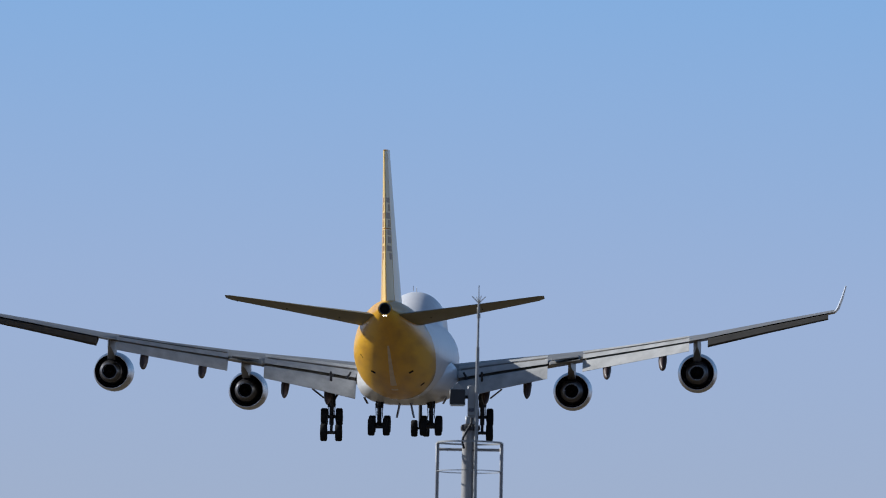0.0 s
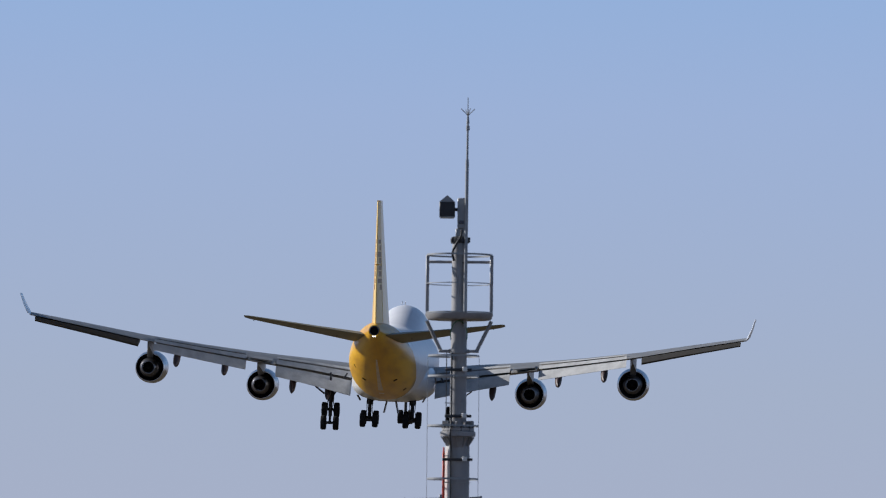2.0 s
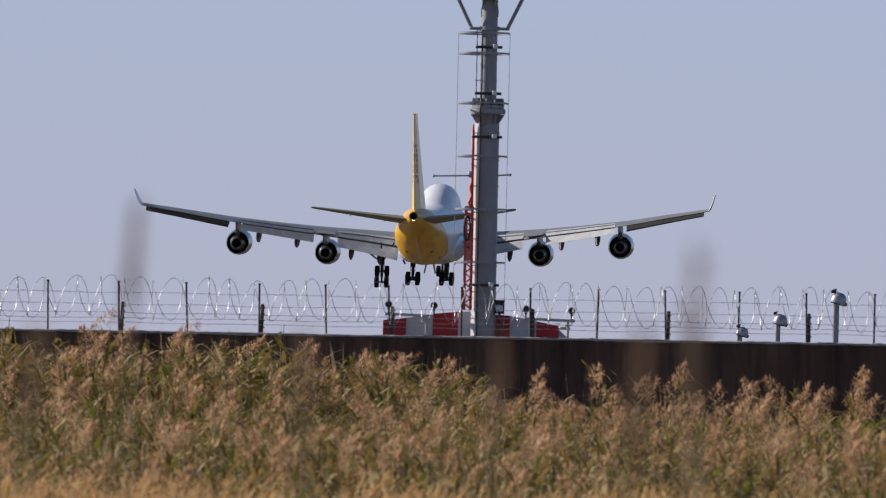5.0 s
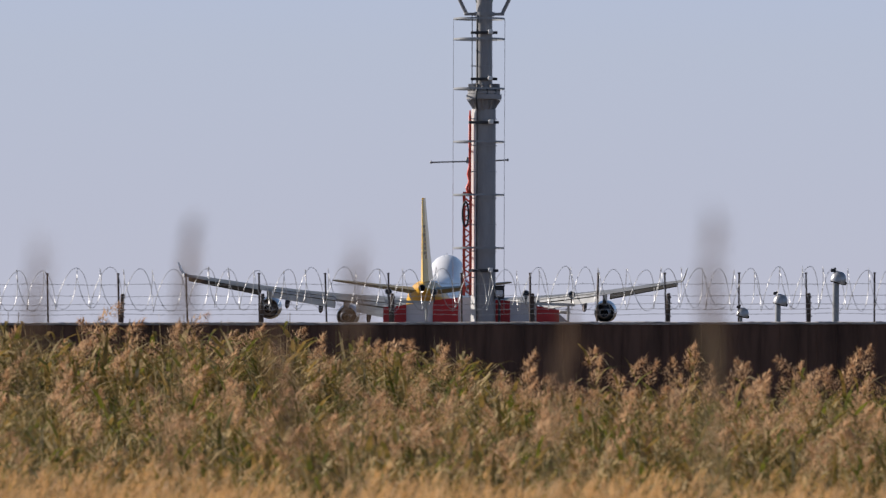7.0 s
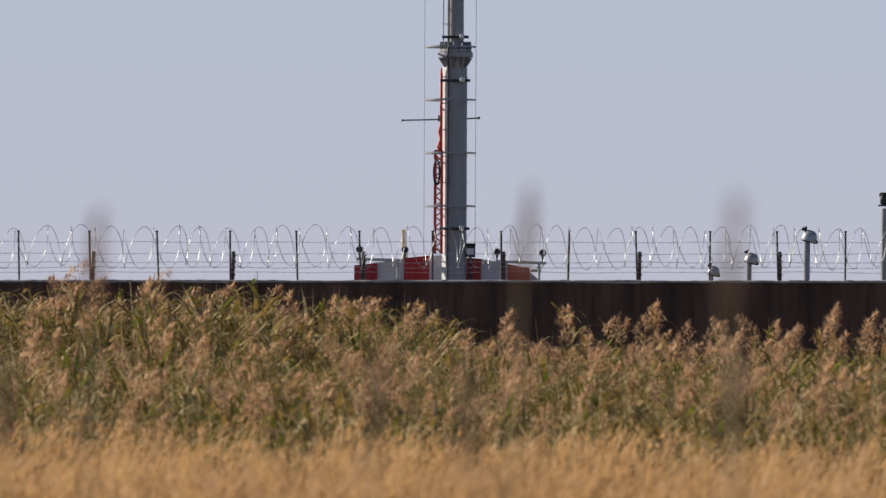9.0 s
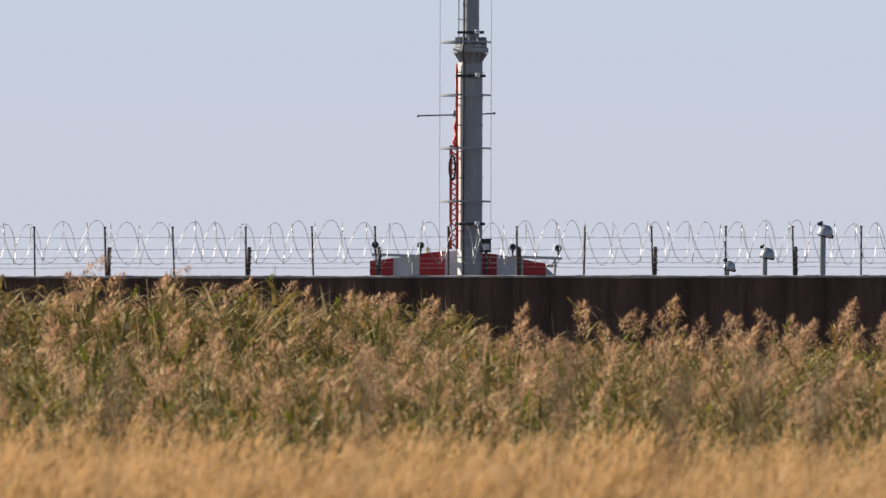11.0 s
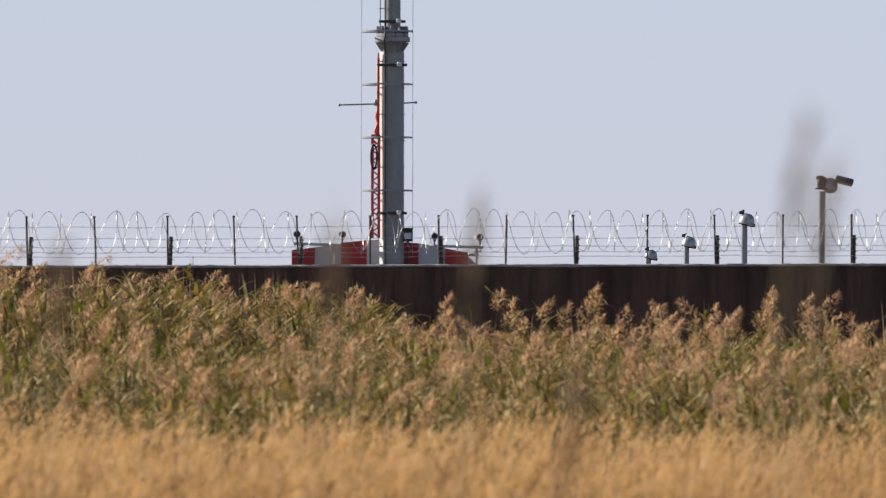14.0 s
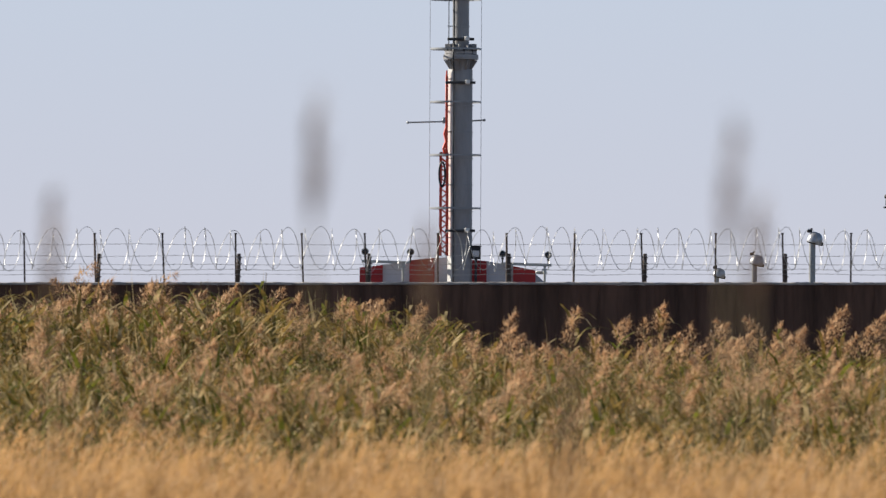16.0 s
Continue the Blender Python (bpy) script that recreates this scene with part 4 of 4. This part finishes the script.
            for u, h in ((0, 0), (0.15, 0.035), (0.45, 0.045), (1, 0.006), (1, -0.006), (0.45, -0.03), (0.15, -0.03)):
                ring.append(Vector((sgn * (x + h * ch), st(s0 + u * ch), z)))
            rings.append(ring)
        loft(bm, rings)
        part("winglet", bm, WHITE, w)
        # the slotted flaps, run out and down
        for x0, x1, k in ((3.75, 10.4, 1.0), (13.0, 20.85, 1.0)):
            for back, drop, chord, angle, thick in ((0.0, -0.012, 0.042, 15, 0.1), (0.045, 0.014, 0.076, 25, 0.09), (0.122, 0.064, 0.142, 40, 0.07)):
                part("flap", flap_panel(sgn, x0, x1, back * k, drop * k, chord * k, angle, thick), FLAP_GREY, w)
            # added dark sheet behind the slots, its colour standing for their shade
            bm = bmesh.new()
            rings = []
            for x in (x0 + 0.15, x1 - 0.15):
                _, le, c, z, t = wing_at(x)
                rings.append([Vector((sgn * x, st(le + c * (0.78 + b * k)), z + 0.03 * c - d * c * k)) for b, d in ((-0.03, 0.0), (0.05, 0.035), (0.15, 0.105), (0.145, 0.115), (0.04, 0.05), (-0.03, 0.03))])
            loft(bm, rings)
            part("slot_shade_sheet", bm, SLOT_SHADE, w)
        # spoilers and inboard aileron stay level
        bm = bmesh.new()
        _, le, c, z, t = wing_at(11.7)
        box(bm, (sgn * 11.7, st(le + 0.9 * c), z + 0.1), (2.0, 0.2 * c, 0.09), pose(0, 0, 0, 5, -sgn * 7, 0), bevel=0.02)
        part("aileron", bm, WING_GREY, w)
        # outboard aileron droops a little
        bm = bmesh.new()
        rings = []
        for x in (22.2, 26.5, 30.9):
            _, le, c, z, t = wing_at(x)
            rings.append([Vector((sgn * x, st(le + c * u), z + h * c)) for u, h in ((0.6, -0.02), (0.6, -0.05), (0.98, -0.125), (1.012, -0.1), (1.008, -0.03), (0.98, -0.02))])
        loft(bm, rings)
        part("aileron", bm, AILERON, w, "drooped outer aileron, shade put into its dark colour")
        # flap track fairings
        for x, ln in ((5.8, 5.4), (8.9, 5.0), (14.8, 4.3), (18.9, 3.9)):
            _, le, c, z, t = wing_at(x)
            bm = bmesh.new()
            y0, z0 = le + 0.6 * c, z - 0.62
            rings = []
            for u, r in ((0, 0.05), (0.1, 0.22), (0.3, 0.38), (0.6, 0.42), (0.8, 0.36), (0.92, 0.2), (1, 0.02)):
                dz = 0.0 if u < 0.2 else (u - 0.2) * (2.35 if x < 10 else 1.5)
                rings.append([Vector((sgn * x + r * 0.75 * math.cos(a), st(y0 + u * ln), z0 - dz + r * 1.25 * math.sin(a))) for a in np.linspace(0, 2 * math.pi, 13)[:-1]])
            loft(bm, rings)
            part("flap_fairing", bm, FAIRING, w)
        # engines
        for x, se, ze in ((12.05, 23.6, 2.85), (21.4, 32.6, 4.15)):
            eng = new("engine")
            eng.parent = plane
            o = (sgn * x, st(se), ze)
            bm = bmesh.new()
            lathe(bm, [(-0.1, 1.16), (0.05, 1.28), (-0.3, 1.38), (-1.5, 1.45), (-3.2, 1.41), (-4.5, 1.25), (-4.5, 1.21), (-2.6, 1.16), (-0.1, 1.16)], o, "Y", 40)
            cowl = part("cowl", bm, STEEL, eng)
            bm = bmesh.new()
            lathe(bm, [(-4.49, 1.205), (-3.4, 1.15), (-3.0, 1.14), (-2.9, 0.9)], o, "Y", 32)
            part("fan_duct", bm, DUCT, cowl)
            bm = bmesh.new()
            lathe(bm, [(-2.5, 0.98), (-3.8, 0.97), (-5.0, 0.8), (-5.05, 0.74), (-6.5, 0.56), (-6.5, 0.51), (-5.9, 0.5)], o, "Y", 32)
            part("core_nozzle", bm, DUCT, eng)
            bm = bmesh.new()
            lathe(bm, [(-5.9, 0.5), (-5.9, 0.3), (-6.2, 0.24), (-6.6, 0.0005)], o, "Y", 24)
            part("exhaust_plug", bm, MATT_BLACK, eng)
            for k in range(6):
                b = 2 * math.pi * (k + 0.5) / 6
                bm = bmesh.new()
                tube(bm, Vector(o) + Vector((0.95 * math.cos(b), -3.6, 0.95 * math.sin(b))), Vector(o) + Vector((1.16 * math.cos(b), -3.6, 1.16 * math.sin(b))), 0.05, n=6)
                part("duct_strut", bm, NOZZLE, cowl)
            _, le, c, z, t = wing_at(x)
            bm = bmesh.new()
            loft(bm, [[Vector((sgn * x + w2 * i, st(s), zz + j)) for i, j in ((-1, 0), (1, 0), (1, hh), (-1, hh))] for s, zz, hh, w2 in
                      ((se + 0.8, ze + 1.3, 0.3, 0.05), (se + 2.5, ze + 1.2, 0.7, 0.24), (se + 4.6, ze + 0.85, z - ze - 0.7, 0.28), (le + 0.55 * c, ze + 1.4, z - ze - 1.5, 0.22), (le + 0.78 * c, z - 0.6, 0.45, 0.05))])
            part("pylon", bm, WING_GREY, eng)
    # undercarriage
    for sgn in (-1, 1):
        bogie(plane, sgn * 5.55, 1.2, 0.32, 52, 4.2, "wing_gear_leg")
        bogie(plane, sgn * 1.9, -1.7, 0.26, 8, 2.6, "body_gear_leg")
        bm = bmesh.new()
        box(bm, (sgn * 6.55, 1.5, 2.62), (0.09, 1.6, 1.1), pose(0, 0, 0, 0, sgn * 52, 0), bevel=0.02)
        part("gear_door", bm, FAIRING, plane, "dark hinged gear door")
        bm = bmesh.new()
        box(bm, (sgn * 0.5, -1.4, 1.45), (0.07, 2.2, 1.25), pose(0, 0, 0, 0, -sgn * 12, 0), bevel=0.02)
        part("gear_door", bm, FAIRING, plane, "dark hinged gear door")
        bm = bmesh.new()
        box(bm, (sgn * 2.9, -1.4, 2.1), (0.07, 2.0, 0.55), pose(0, 0, 0, 0, sgn * 30, 0), bevel=0.02)
        part("gear_door", bm, FAIRING, plane, "dark hinged gear door")
    bm = bmesh.new()
    tube(bm, (0, st(7.6), 0.1), (0, st(7.3), 3.2), 0.14, n=12)
    tube(bm, (-0.5, st(7.6), 0.1), (0.5, st(7.6), 0.1), 0.09, n=8)
    leg = part("nose_gear_leg", bm, GEAR, plane)
    for sgn in (-1, 1):
        wheel(leg, (sgn * 0.45, st(7.6), 0.1))
    for x, s in ((0.0, 15), (0.0, 21)):
        bm = bmesh.new()
        box(bm, (x, st(s), 10.55), (0.05, 0.4, 0.32), bevel=0.01)
        part("blade_aerial", bm, WHITE, fus)
    return plane


plane = airliner()

# ---- reeds and grass ----
def blade(base, way, length, width, bend, segs=3):
    """A strip that bends over, as points and quads."""
    way = Vector(way).normalized()
    side = way.cross(Vector((0, 0, 1)))
    side = (side if side.length > 1e-3 else Vector((1, 0, 0))).normalized()
    p, d, pts = Vector(base), way.copy(), []
    for k in range(segs + 1):
        w = width * (1 - (k / segs) ** 2 * 0.9) * 0.5
        pts += [p - side * w, p + side * w]
        d = (d + Vector((0, 0, -bend / segs))).normalized()
        p = p + d * (length / segs)
    return pts, [(2 * k, 2 * k + 1, 2 * k + 3, 2 * k + 2) for k in range(segs)]


def reed_plant(r, tall, plume=True):
    """One reed: stem, drooping leaves on all sides and a feathery plume that hangs to leeward. Points, faces and material numbers."""
    V, Fc, M = [], [], []

    def put(pq, m):
        o = len(V)
        V.extend(pq[0])
        Fc.extend([tuple(i + o for i in f) for f in pq[1]])
        M.extend([m] * len(pq[1]))
    leanx = r.uniform(-0.1, 0.15)
    top = Vector((leanx * tall, r.uniform(-0.08, 0.08) * tall, tall))
    for a in (0, 1):
        w = Vector((0.006, 0, 0)) if a == 0 else Vector((0, 0.006, 0))
        put(([-w, w, top + w * 0.5, top - w * 0.5], [(0, 1, 2, 3)]), 1)
    for k in range(r.randint(10, 15)):
        h = r.uniform(0.22, 0.99)
        a = r.uniform(0, 6.28)
        up = r.uniform(0.8, 3.0)
        put(blade(top * h, (math.cos(a) + 0.35, math.sin(a), up), r.uniform(0.3, 0.62), r.uniform(0.026, 0.062), r.uniform(0.5, 2.6)), 0)
    for k in range(1):
        a = r.uniform(0, 6.28)
        put(blade((0.12 * math.cos(a), 0.12 * math.sin(a), 0.5 * tall), (0.12 * math.cos(a), 0.12 * math.sin(a), 1), tall * r.uniform(0.3, 0.55), r.uniform(0.01, 0.02), 0.15, 2), 3)
    if plume:
        # a feather-shaped head: fine strands that leave a leaning axis at a narrow angle, hanging to one side
        ln, fat, droop, way = r.uniform(0.28, 0.45), r.uniform(0.075, 0.14), r.uniform(0.0, 0.8), r.choice((1, 1, 0.5, -0.3, -0.7))
        at = top - Vector((0, 0, 0.12))
        for k in range(r.randint(190, 220)):
            u = r.random() ** 0.85
            a = r.uniform(0, 6.28)
            wide = fat * math.sqrt(r.random()) * (math.sin(math.pi * min(1.0, 0.12 + 0.95 * u)) ** 0.8 + 0.08)
            axis = at + Vector((way * droop * ln * u * u * 0.8, 0, ln * u * (1 - 0.28 * droop * u)))
            base = axis + Vector((wide * math.cos(a), wide * math.sin(a), r.gauss(0, 0.012)))
            put(blade(base, (way * (0.15 + droop * u) + 0.5 * math.cos(a), 0.5 * math.sin(a), r.uniform(0.3, 1.1)), r.uniform(0.045, 0.085), r.uniform(0.009, 0.019), r.uniform(0.2, 1.2), 1), 2)
    return np.array([tuple(v) for v in V]), Fc, M


def planted(name, kinds, places, mats):
    """All the plants of a bed joined into one mesh."""
    verts, faces, mi, off = [], [], [], 0
    for kind, x, y, z, turn, size in places:
        v, f, m = kinds[kind]
        c, s = math.cos(turn), math.sin(turn)
        p = v * size
        verts.append(np.stack([p[:, 0] * c - p[:, 1] * s + x, p[:, 0] * s + p[:, 1] * c + y, p[:, 2] + z], 1))
        faces.append(np.array(f) + off)
        mi.append(np.array(m))
        off += len(v)
    verts, faces, mi = np.concatenate(verts), np.concatenate(faces), np.concatenate(mi)
    me = bpy.data.meshes.new(name)
    me.vertices.add(len(verts))
    me.vertices.foreach_set("co", verts.ravel())
    me.loops.add(faces.size)
    me.loops.foreach_set("vertex_index", faces.ravel().astype(np.int32))
    me.polygons.add(len(faces))
    me.polygons.foreach_set("loop_start", np.arange(0, faces.size, 4, dtype=np.int32))
    for m in mats:
        me.materials.append(m)
    me.polygons.foreach_set("material_index", mi.astype(np.int32))
    me.update()
    me.validate()
    return new(name, me)


r = random.Random(12)
kinds = [reed_plant(r, r.uniform(1.8, 2.25)) for _ in range(16)] + [reed_plant(r, r.uniform(1.6, 2.15), False) for _ in range(10)]
BEDS = []


def bank(y):
    """The reeds stand in a wide ditch that rises to the wall, sloped to fit the camera's view."""
    return -1.0 + 0.95 * max(0.0, y - 94) / 56


for bed in range(6):
    places = []
    while len(places) < 1150:
        y = 91 + (150.5 - 91) * r.random() ** 0.85
        half = 0.062 * y + 1.6
        x = r.uniform(-half - 0.004 * y, half)
        clump = noise.noise(Vector((x * 0.55, y * 0.3, 0)))
        if r.random() > 0.72 + 0.8 * clump:
            continue
        size = 1.0 + 0.22 * clump + r.uniform(-0.16, 0.1)
        side = x / y * 16000
        if y > 126 and side > -130 and r.random() < 0.5:
            continue
        if y > 132:
            size *= 1.3 if side < -420 else (1.205 if side < -130 else 0.93)
        kind = r.randrange(16) if r.random() < 0.045 + 0.56 * max(0.0, noise.noise(Vector((x * 0.8 + 9, y * 0.3, 5)))) * (0.2 if y > 130 and side < -130 else 1.0) else 16 + r.randrange(10)
        places.append((kind, x, y, bank(y), r.uniform(-0.7, 0.7), size))
    for k in range(24):
        y = r.uniform(118, 148)
        places.append((r.randrange(16) if k % 4 == 0 else 16 + r.randrange(10), r.uniform(-0.012, 0.055) * y, y, bank(y), r.uniform(-0.5, 0.5), r.uniform(0.95, 1.17)))
    # single tall reeds that stand out above the rest
    for k in range(6):
        y = r.uniform(122, 149)
        places.append((r.randrange(16) if k % 2 else 16 + r.randrange(10), r.uniform(-0.01, 0.06) * y, y, bank(y), r.uniform(-0.9, 0.9), r.uniform(1.05, 1.28)))
    # taller leafy reeds close under the wall
    for k in range(60):
        y = r.uniform(140, 149.5)
        places.append((16 + r.randrange(10) if k % 7 else r.randrange(16), r.uniform(-0.062, -0.006) * y, y, bank(y), r.uniform(-0.8, 0.8), r.uniform(1.08, 1.26)))
    ob = planted("reed_bed", kinds, places, (REED_LEAF, REED_STEM, PLUME, STRAW))
    tagged(ob, "dense green and brown reeds with feathery plumes before the wall", "reeds", kind="stuff")
    BEDS.append(ob)


def grass_tuft(r, tall):
    """Bent dry blades, some ending in a soft seed head that nods to leeward."""
    V, Fc, M = [], [], []

    def put(pq, m):
        o = len(V)
        V.extend(pq[0])
        Fc.extend([tuple(i + o for i in f) for f in pq[1]])
        M.extend([m] * len(pq[1]))
    for k in range(11):
        a = r.uniform(0, 6.28)
        high = tall * r.uniform(0.6, 1.05)
        p, f = blade((0.09 * math.cos(a), 0.09 * math.sin(a), 0), (0.2 * math.cos(a) + 0.06, 0.2 * math.sin(a), 1), high, r.uniform(0.01, 0.024), r.uniform(0.1, 1.0), 4)
        put((p, f), 0)
        tip = (p[-1] + p[-2]) / 2
        if k % 2:
            nod, ln = r.uniform(0.1, 0.7), r.uniform(0.14, 0.26)
            for j in range(9):
                u = r.random()
                b = r.uniform(0, 6.28)
                wide = 0.026 * math.sin(math.pi * (0.15 + 0.8 * u))
                base = tip + Vector((nod * ln * u * u + wide * math.cos(b), wide * math.sin(b), ln * (u - 0.35)))
                put(blade(base, (0.25 + nod * u + 0.2 * math.cos(b), 0.2 * math.sin(b), 1), r.uniform(0.06, 0.1), r.uniform(0.014, 0.024), 0.5, 1), 1)
    for k in range(5):
        a = r.uniform(0, 6.28)
        put(blade((0.05 * math.cos(a), 0.05 * math.sin(a), tall * r.uniform(0.2, 0.6)), (math.cos(a) + 0.3, math.sin(a), r.uniform(0.4, 1.2)), r.uniform(0.2, 0.4), r.uniform(0.012, 0.022), r.uniform(0.8, 2.0), 3), 0)
    return np.array([tuple(v) for v in V]), Fc, M


tufts = [grass_tuft(r, r.uniform(0.95, 1.15)) for _ in range(12)]
MEADOW = []
for bed in range(3):
    places = []
    for k in range(900):
        y = r.uniform(48, 88)
        half = 0.062 * y + 1.2
        x = r.uniform(-half, half)
        places.append((r.randrange(12), x, y, 0, r.uniform(-0.6, 0.6), 0.75 + 0.42 * noise.noise(Vector((x * 1.7, y * 0.4, 3))) + r.uniform(-0.14, 0.12)))
    ob = planted("dry_grass", tufts, places, (DRY, SEED))
    tagged(ob, "tall golden dry grass in front of the reeds", "grass", kind="stuff")
    MEADOW.append(ob)


def near_reed(X, dist, tall):
    """A single reed close to the camera: stem, plume and two leaves."""
    reed = thing("reed", "single tall brown reed, its feathery plume coloured as in shade", "reed", pose(X * dist / 16000, dist, 0), group="nearby reeds")
    bm = bmesh.new()
    tube(bm, (0, 0, 0), (0.0, 0, tall - 0.12), 0.0055, 0.003, 6)
    part("stem", bm, REED_STEM, reed)
    rr = random.Random(int(X * 7 + dist))
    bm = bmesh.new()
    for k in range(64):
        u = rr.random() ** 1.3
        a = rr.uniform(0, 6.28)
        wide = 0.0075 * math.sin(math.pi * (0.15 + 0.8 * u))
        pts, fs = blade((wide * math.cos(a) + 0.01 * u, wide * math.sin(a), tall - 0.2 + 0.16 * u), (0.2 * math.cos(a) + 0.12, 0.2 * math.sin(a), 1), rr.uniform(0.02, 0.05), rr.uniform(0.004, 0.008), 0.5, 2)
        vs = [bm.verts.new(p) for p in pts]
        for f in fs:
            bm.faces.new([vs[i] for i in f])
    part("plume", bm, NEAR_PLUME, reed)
    return reed


NEAR_KEYS = (  # distance, then seconds, sideways and height of the tip in sixteen-thousandths of the distance
    (11.0, ((0, 309, 80), (2.1, 329, 120), (2.5, 365, 411), (3, 347, 54), (4, 310, -31), (4.5, 268, 133), (7, 299, 176), (7.5, 362, 207), (8, 196, 217), (8.5, 369, 199), (11, 406, -146), (11.4, 491, 289), (11.5, 517, -69), (11.8, 162, 179), (12, 442, -36), (12.2, 230, 197), (12.5, 159, 388), (13, 415, 262), (13.4, 574, 110), (13.8, 554, 326), (14.2, 710, 184), (14.5, 396, 215), (14.8, 519, 313), (15, 515, 372), (15.5, 463, 394), (15.8, 283, 400), (16, 379, 276))),
    (14.0, ((0, -236, 80), (3.5, -216, 100), (4, -25, 109), (4.5, -84, -37), (7, 51, -4), (8, 71, 107), (8.5, 26, 159), (11, 76, -156), (11.5, 31, 164), (12, -178, 114), (12.5, -225, 98), (13, -49, 202), (13.4, 111, 70), (14.2, 43, 102), (14.5, 52, 113), (15, 2, 271), (15.2, 70, 189), (15.5, -215, 127), (16, -164, 76))),
    (12.0, ((0, -357, 80), (3.5, -337, 108), (4, -175, 119), (4.5, -421, -17), (7, -327, 124), (8, -204, 132), (8.5, -211, -114), (11, -274, -166), (12, -258, 74), (12.5, -335, 283), (13, -311, 122), (13.5, -212, 17), (14.2, -199, 102), (14.5, -271, 133), (14.8, -168, 150), (15, -253, 109), (15.5, -418, 144), (15.8, -396, 185), (16, -361, 316))),
    (13.5, ((0, -919, 80), (3.5, -899, 129), (4, -515, 79), (4.5, -732, 203), (7, -618, 156), (8, -664, 67), (8.5, -729, 118), (11, -724, -186), (11.5, -777, 124), (12, -623, 59), (12.5, -679, 108), (13.4, -669, 120), (14, -686, 15), (14.8, -774, 150), (15, -689, 129), (15.5, -760, 139), (16, -828, 131))),
    (12.5, ((0, -801, 80), (3.5, -781, 84), (4, -725, 119), (4.5, -894, -37), (7, -892, 116), (8.5, -871, -154), (11, -984, -186), (12, -1003, 114), (12.5, -1105, -72), (16, -1006, -134))),
    (13.0, ((0, 240, 9), (4, 260, 9), (7, 301, 16), (7.5, 472, 247), (8, 381, -53), (11, 526, -186), (13.4, 654, -200), (13.8, 654, 106), (14.5, 759, 195), (15, 697, -51), (15.5, 558, -86), (16, 424, 126))),
    (11.5, ((0, 390, -31), (4, 410, -31), (7, -489, -24), (8.5, -211, -154), (11, 276, -186), (12, 292, -206), (16, 94, -174))))
NEAR = []
for dist, keys in NEAR_KEYS:
    tall = 1.66 + (max(q[2] for q in keys) + 215) * dist / 16000
    mid = sum(q[1] for q in keys) / len(keys)
    NEAR.append((near_reed(mid, dist, tall), mid, dist, tall, keys))


# ---- what moves ----
FLIGHT = [  # seconds, x, y, height over the eye, bank
    (0, -8.62, 663.0, 36.95, -0.99), (0.5, -9.3, 697.6, 35.15, 0.38), (1, -9.79, 733.0, 33.34, 0.79), (1.5, -10.19, 768.2, 31.06, 0.7),
    (2, -10.6, 803.5, 28.84, 1.26), (2.5, -10.86, 838.6, 26.22, 0.42), (3, -10.98, 873.8, 23.78, -0.52), (3.5, -11.16, 908.6, 21.66, -0.95),
    (4, -11.44, 943.6, 19.63, -1.36), (4.5, -11.69, 978.4, 17.78, -1.12), (5.3, -11.9, 1035, 14.75, -0.7), (6.2, -12.15, 1098, 11.4, -0.1),
    (7, -12.34, 1154.2, 8.59, 0.22), (7.5, -12.4, 1189.3, 6.6, 0.2), (8, -12.45, 1224, 4.8, 0.15), (8.5, -12.5, 1258.6, 3.1, 0.1), (8.7, -12.5, 1272.5, 2.5, 0.1),
    (9.5, -12.6, 1327, 0.1, 0), (10.3, -12.7, 1381, -1.6, 0), (11, -12.8, 1427, -1.72, 0), (12.5, -13, 1522, -1.72, 0), (14, -13.2, 1610, -1.72, 0), (16, -13.4, 1715, -1.72, 0)]


def motions():
    ease = lambda t: max(0.0, 1 - abs(t - 1.5) / 1.5)  # the nose drops a little early on
    walk(plane, [(t, pose(x - 0.05, y, 1.6 + h - 0.17 * ease(t), 3.16 - 0.3 * ease(t) if t < 10 else (2.0 if t < 10.5 else 0.0), b, -(2.14 + 0.135 * (min(t, 9) - 3)))) for t, x, y, h, b in FLIGHT])
    # the beds shift with the wind in pieces
    rr = random.Random(5)
    for i, ob in enumerate(BEDS + MEADOW):
        amp = 0.07 if i < len(BEDS) else 0.03
        rows = [(t * 0.8, pose(amp * math.sin(t * (0.9 + 0.11 * i) + 1.7 * i) + rr.uniform(-0.02, 0.02), 0, 0)) for t in range(21)]
        walk(ob, rows)
    # each near reed leans from its foot so that its tip lies on the way given
    for ob, X, dist, tall, sway in NEAR:
        foot = Vector((X * dist / 16000, dist, 0))
        rows = []
        for t, x, y in sway:
            v = Vector((x / 16000, 1, (y + 200) / 16000))
            e = EYE - foot
            a, b, c = v.dot(v), v.dot(e), e.dot(e) - tall * tall
            reach = (-b + math.sqrt(max(0.0, b * b - a * c))) / a
            d = e + v * reach
            rows.append((t, Matrix.Translation(foot) @ Vector((0, 0, 1)).rotation_difference(d).to_matrix().to_4x4()))
        walk(ob, rows)


motions()
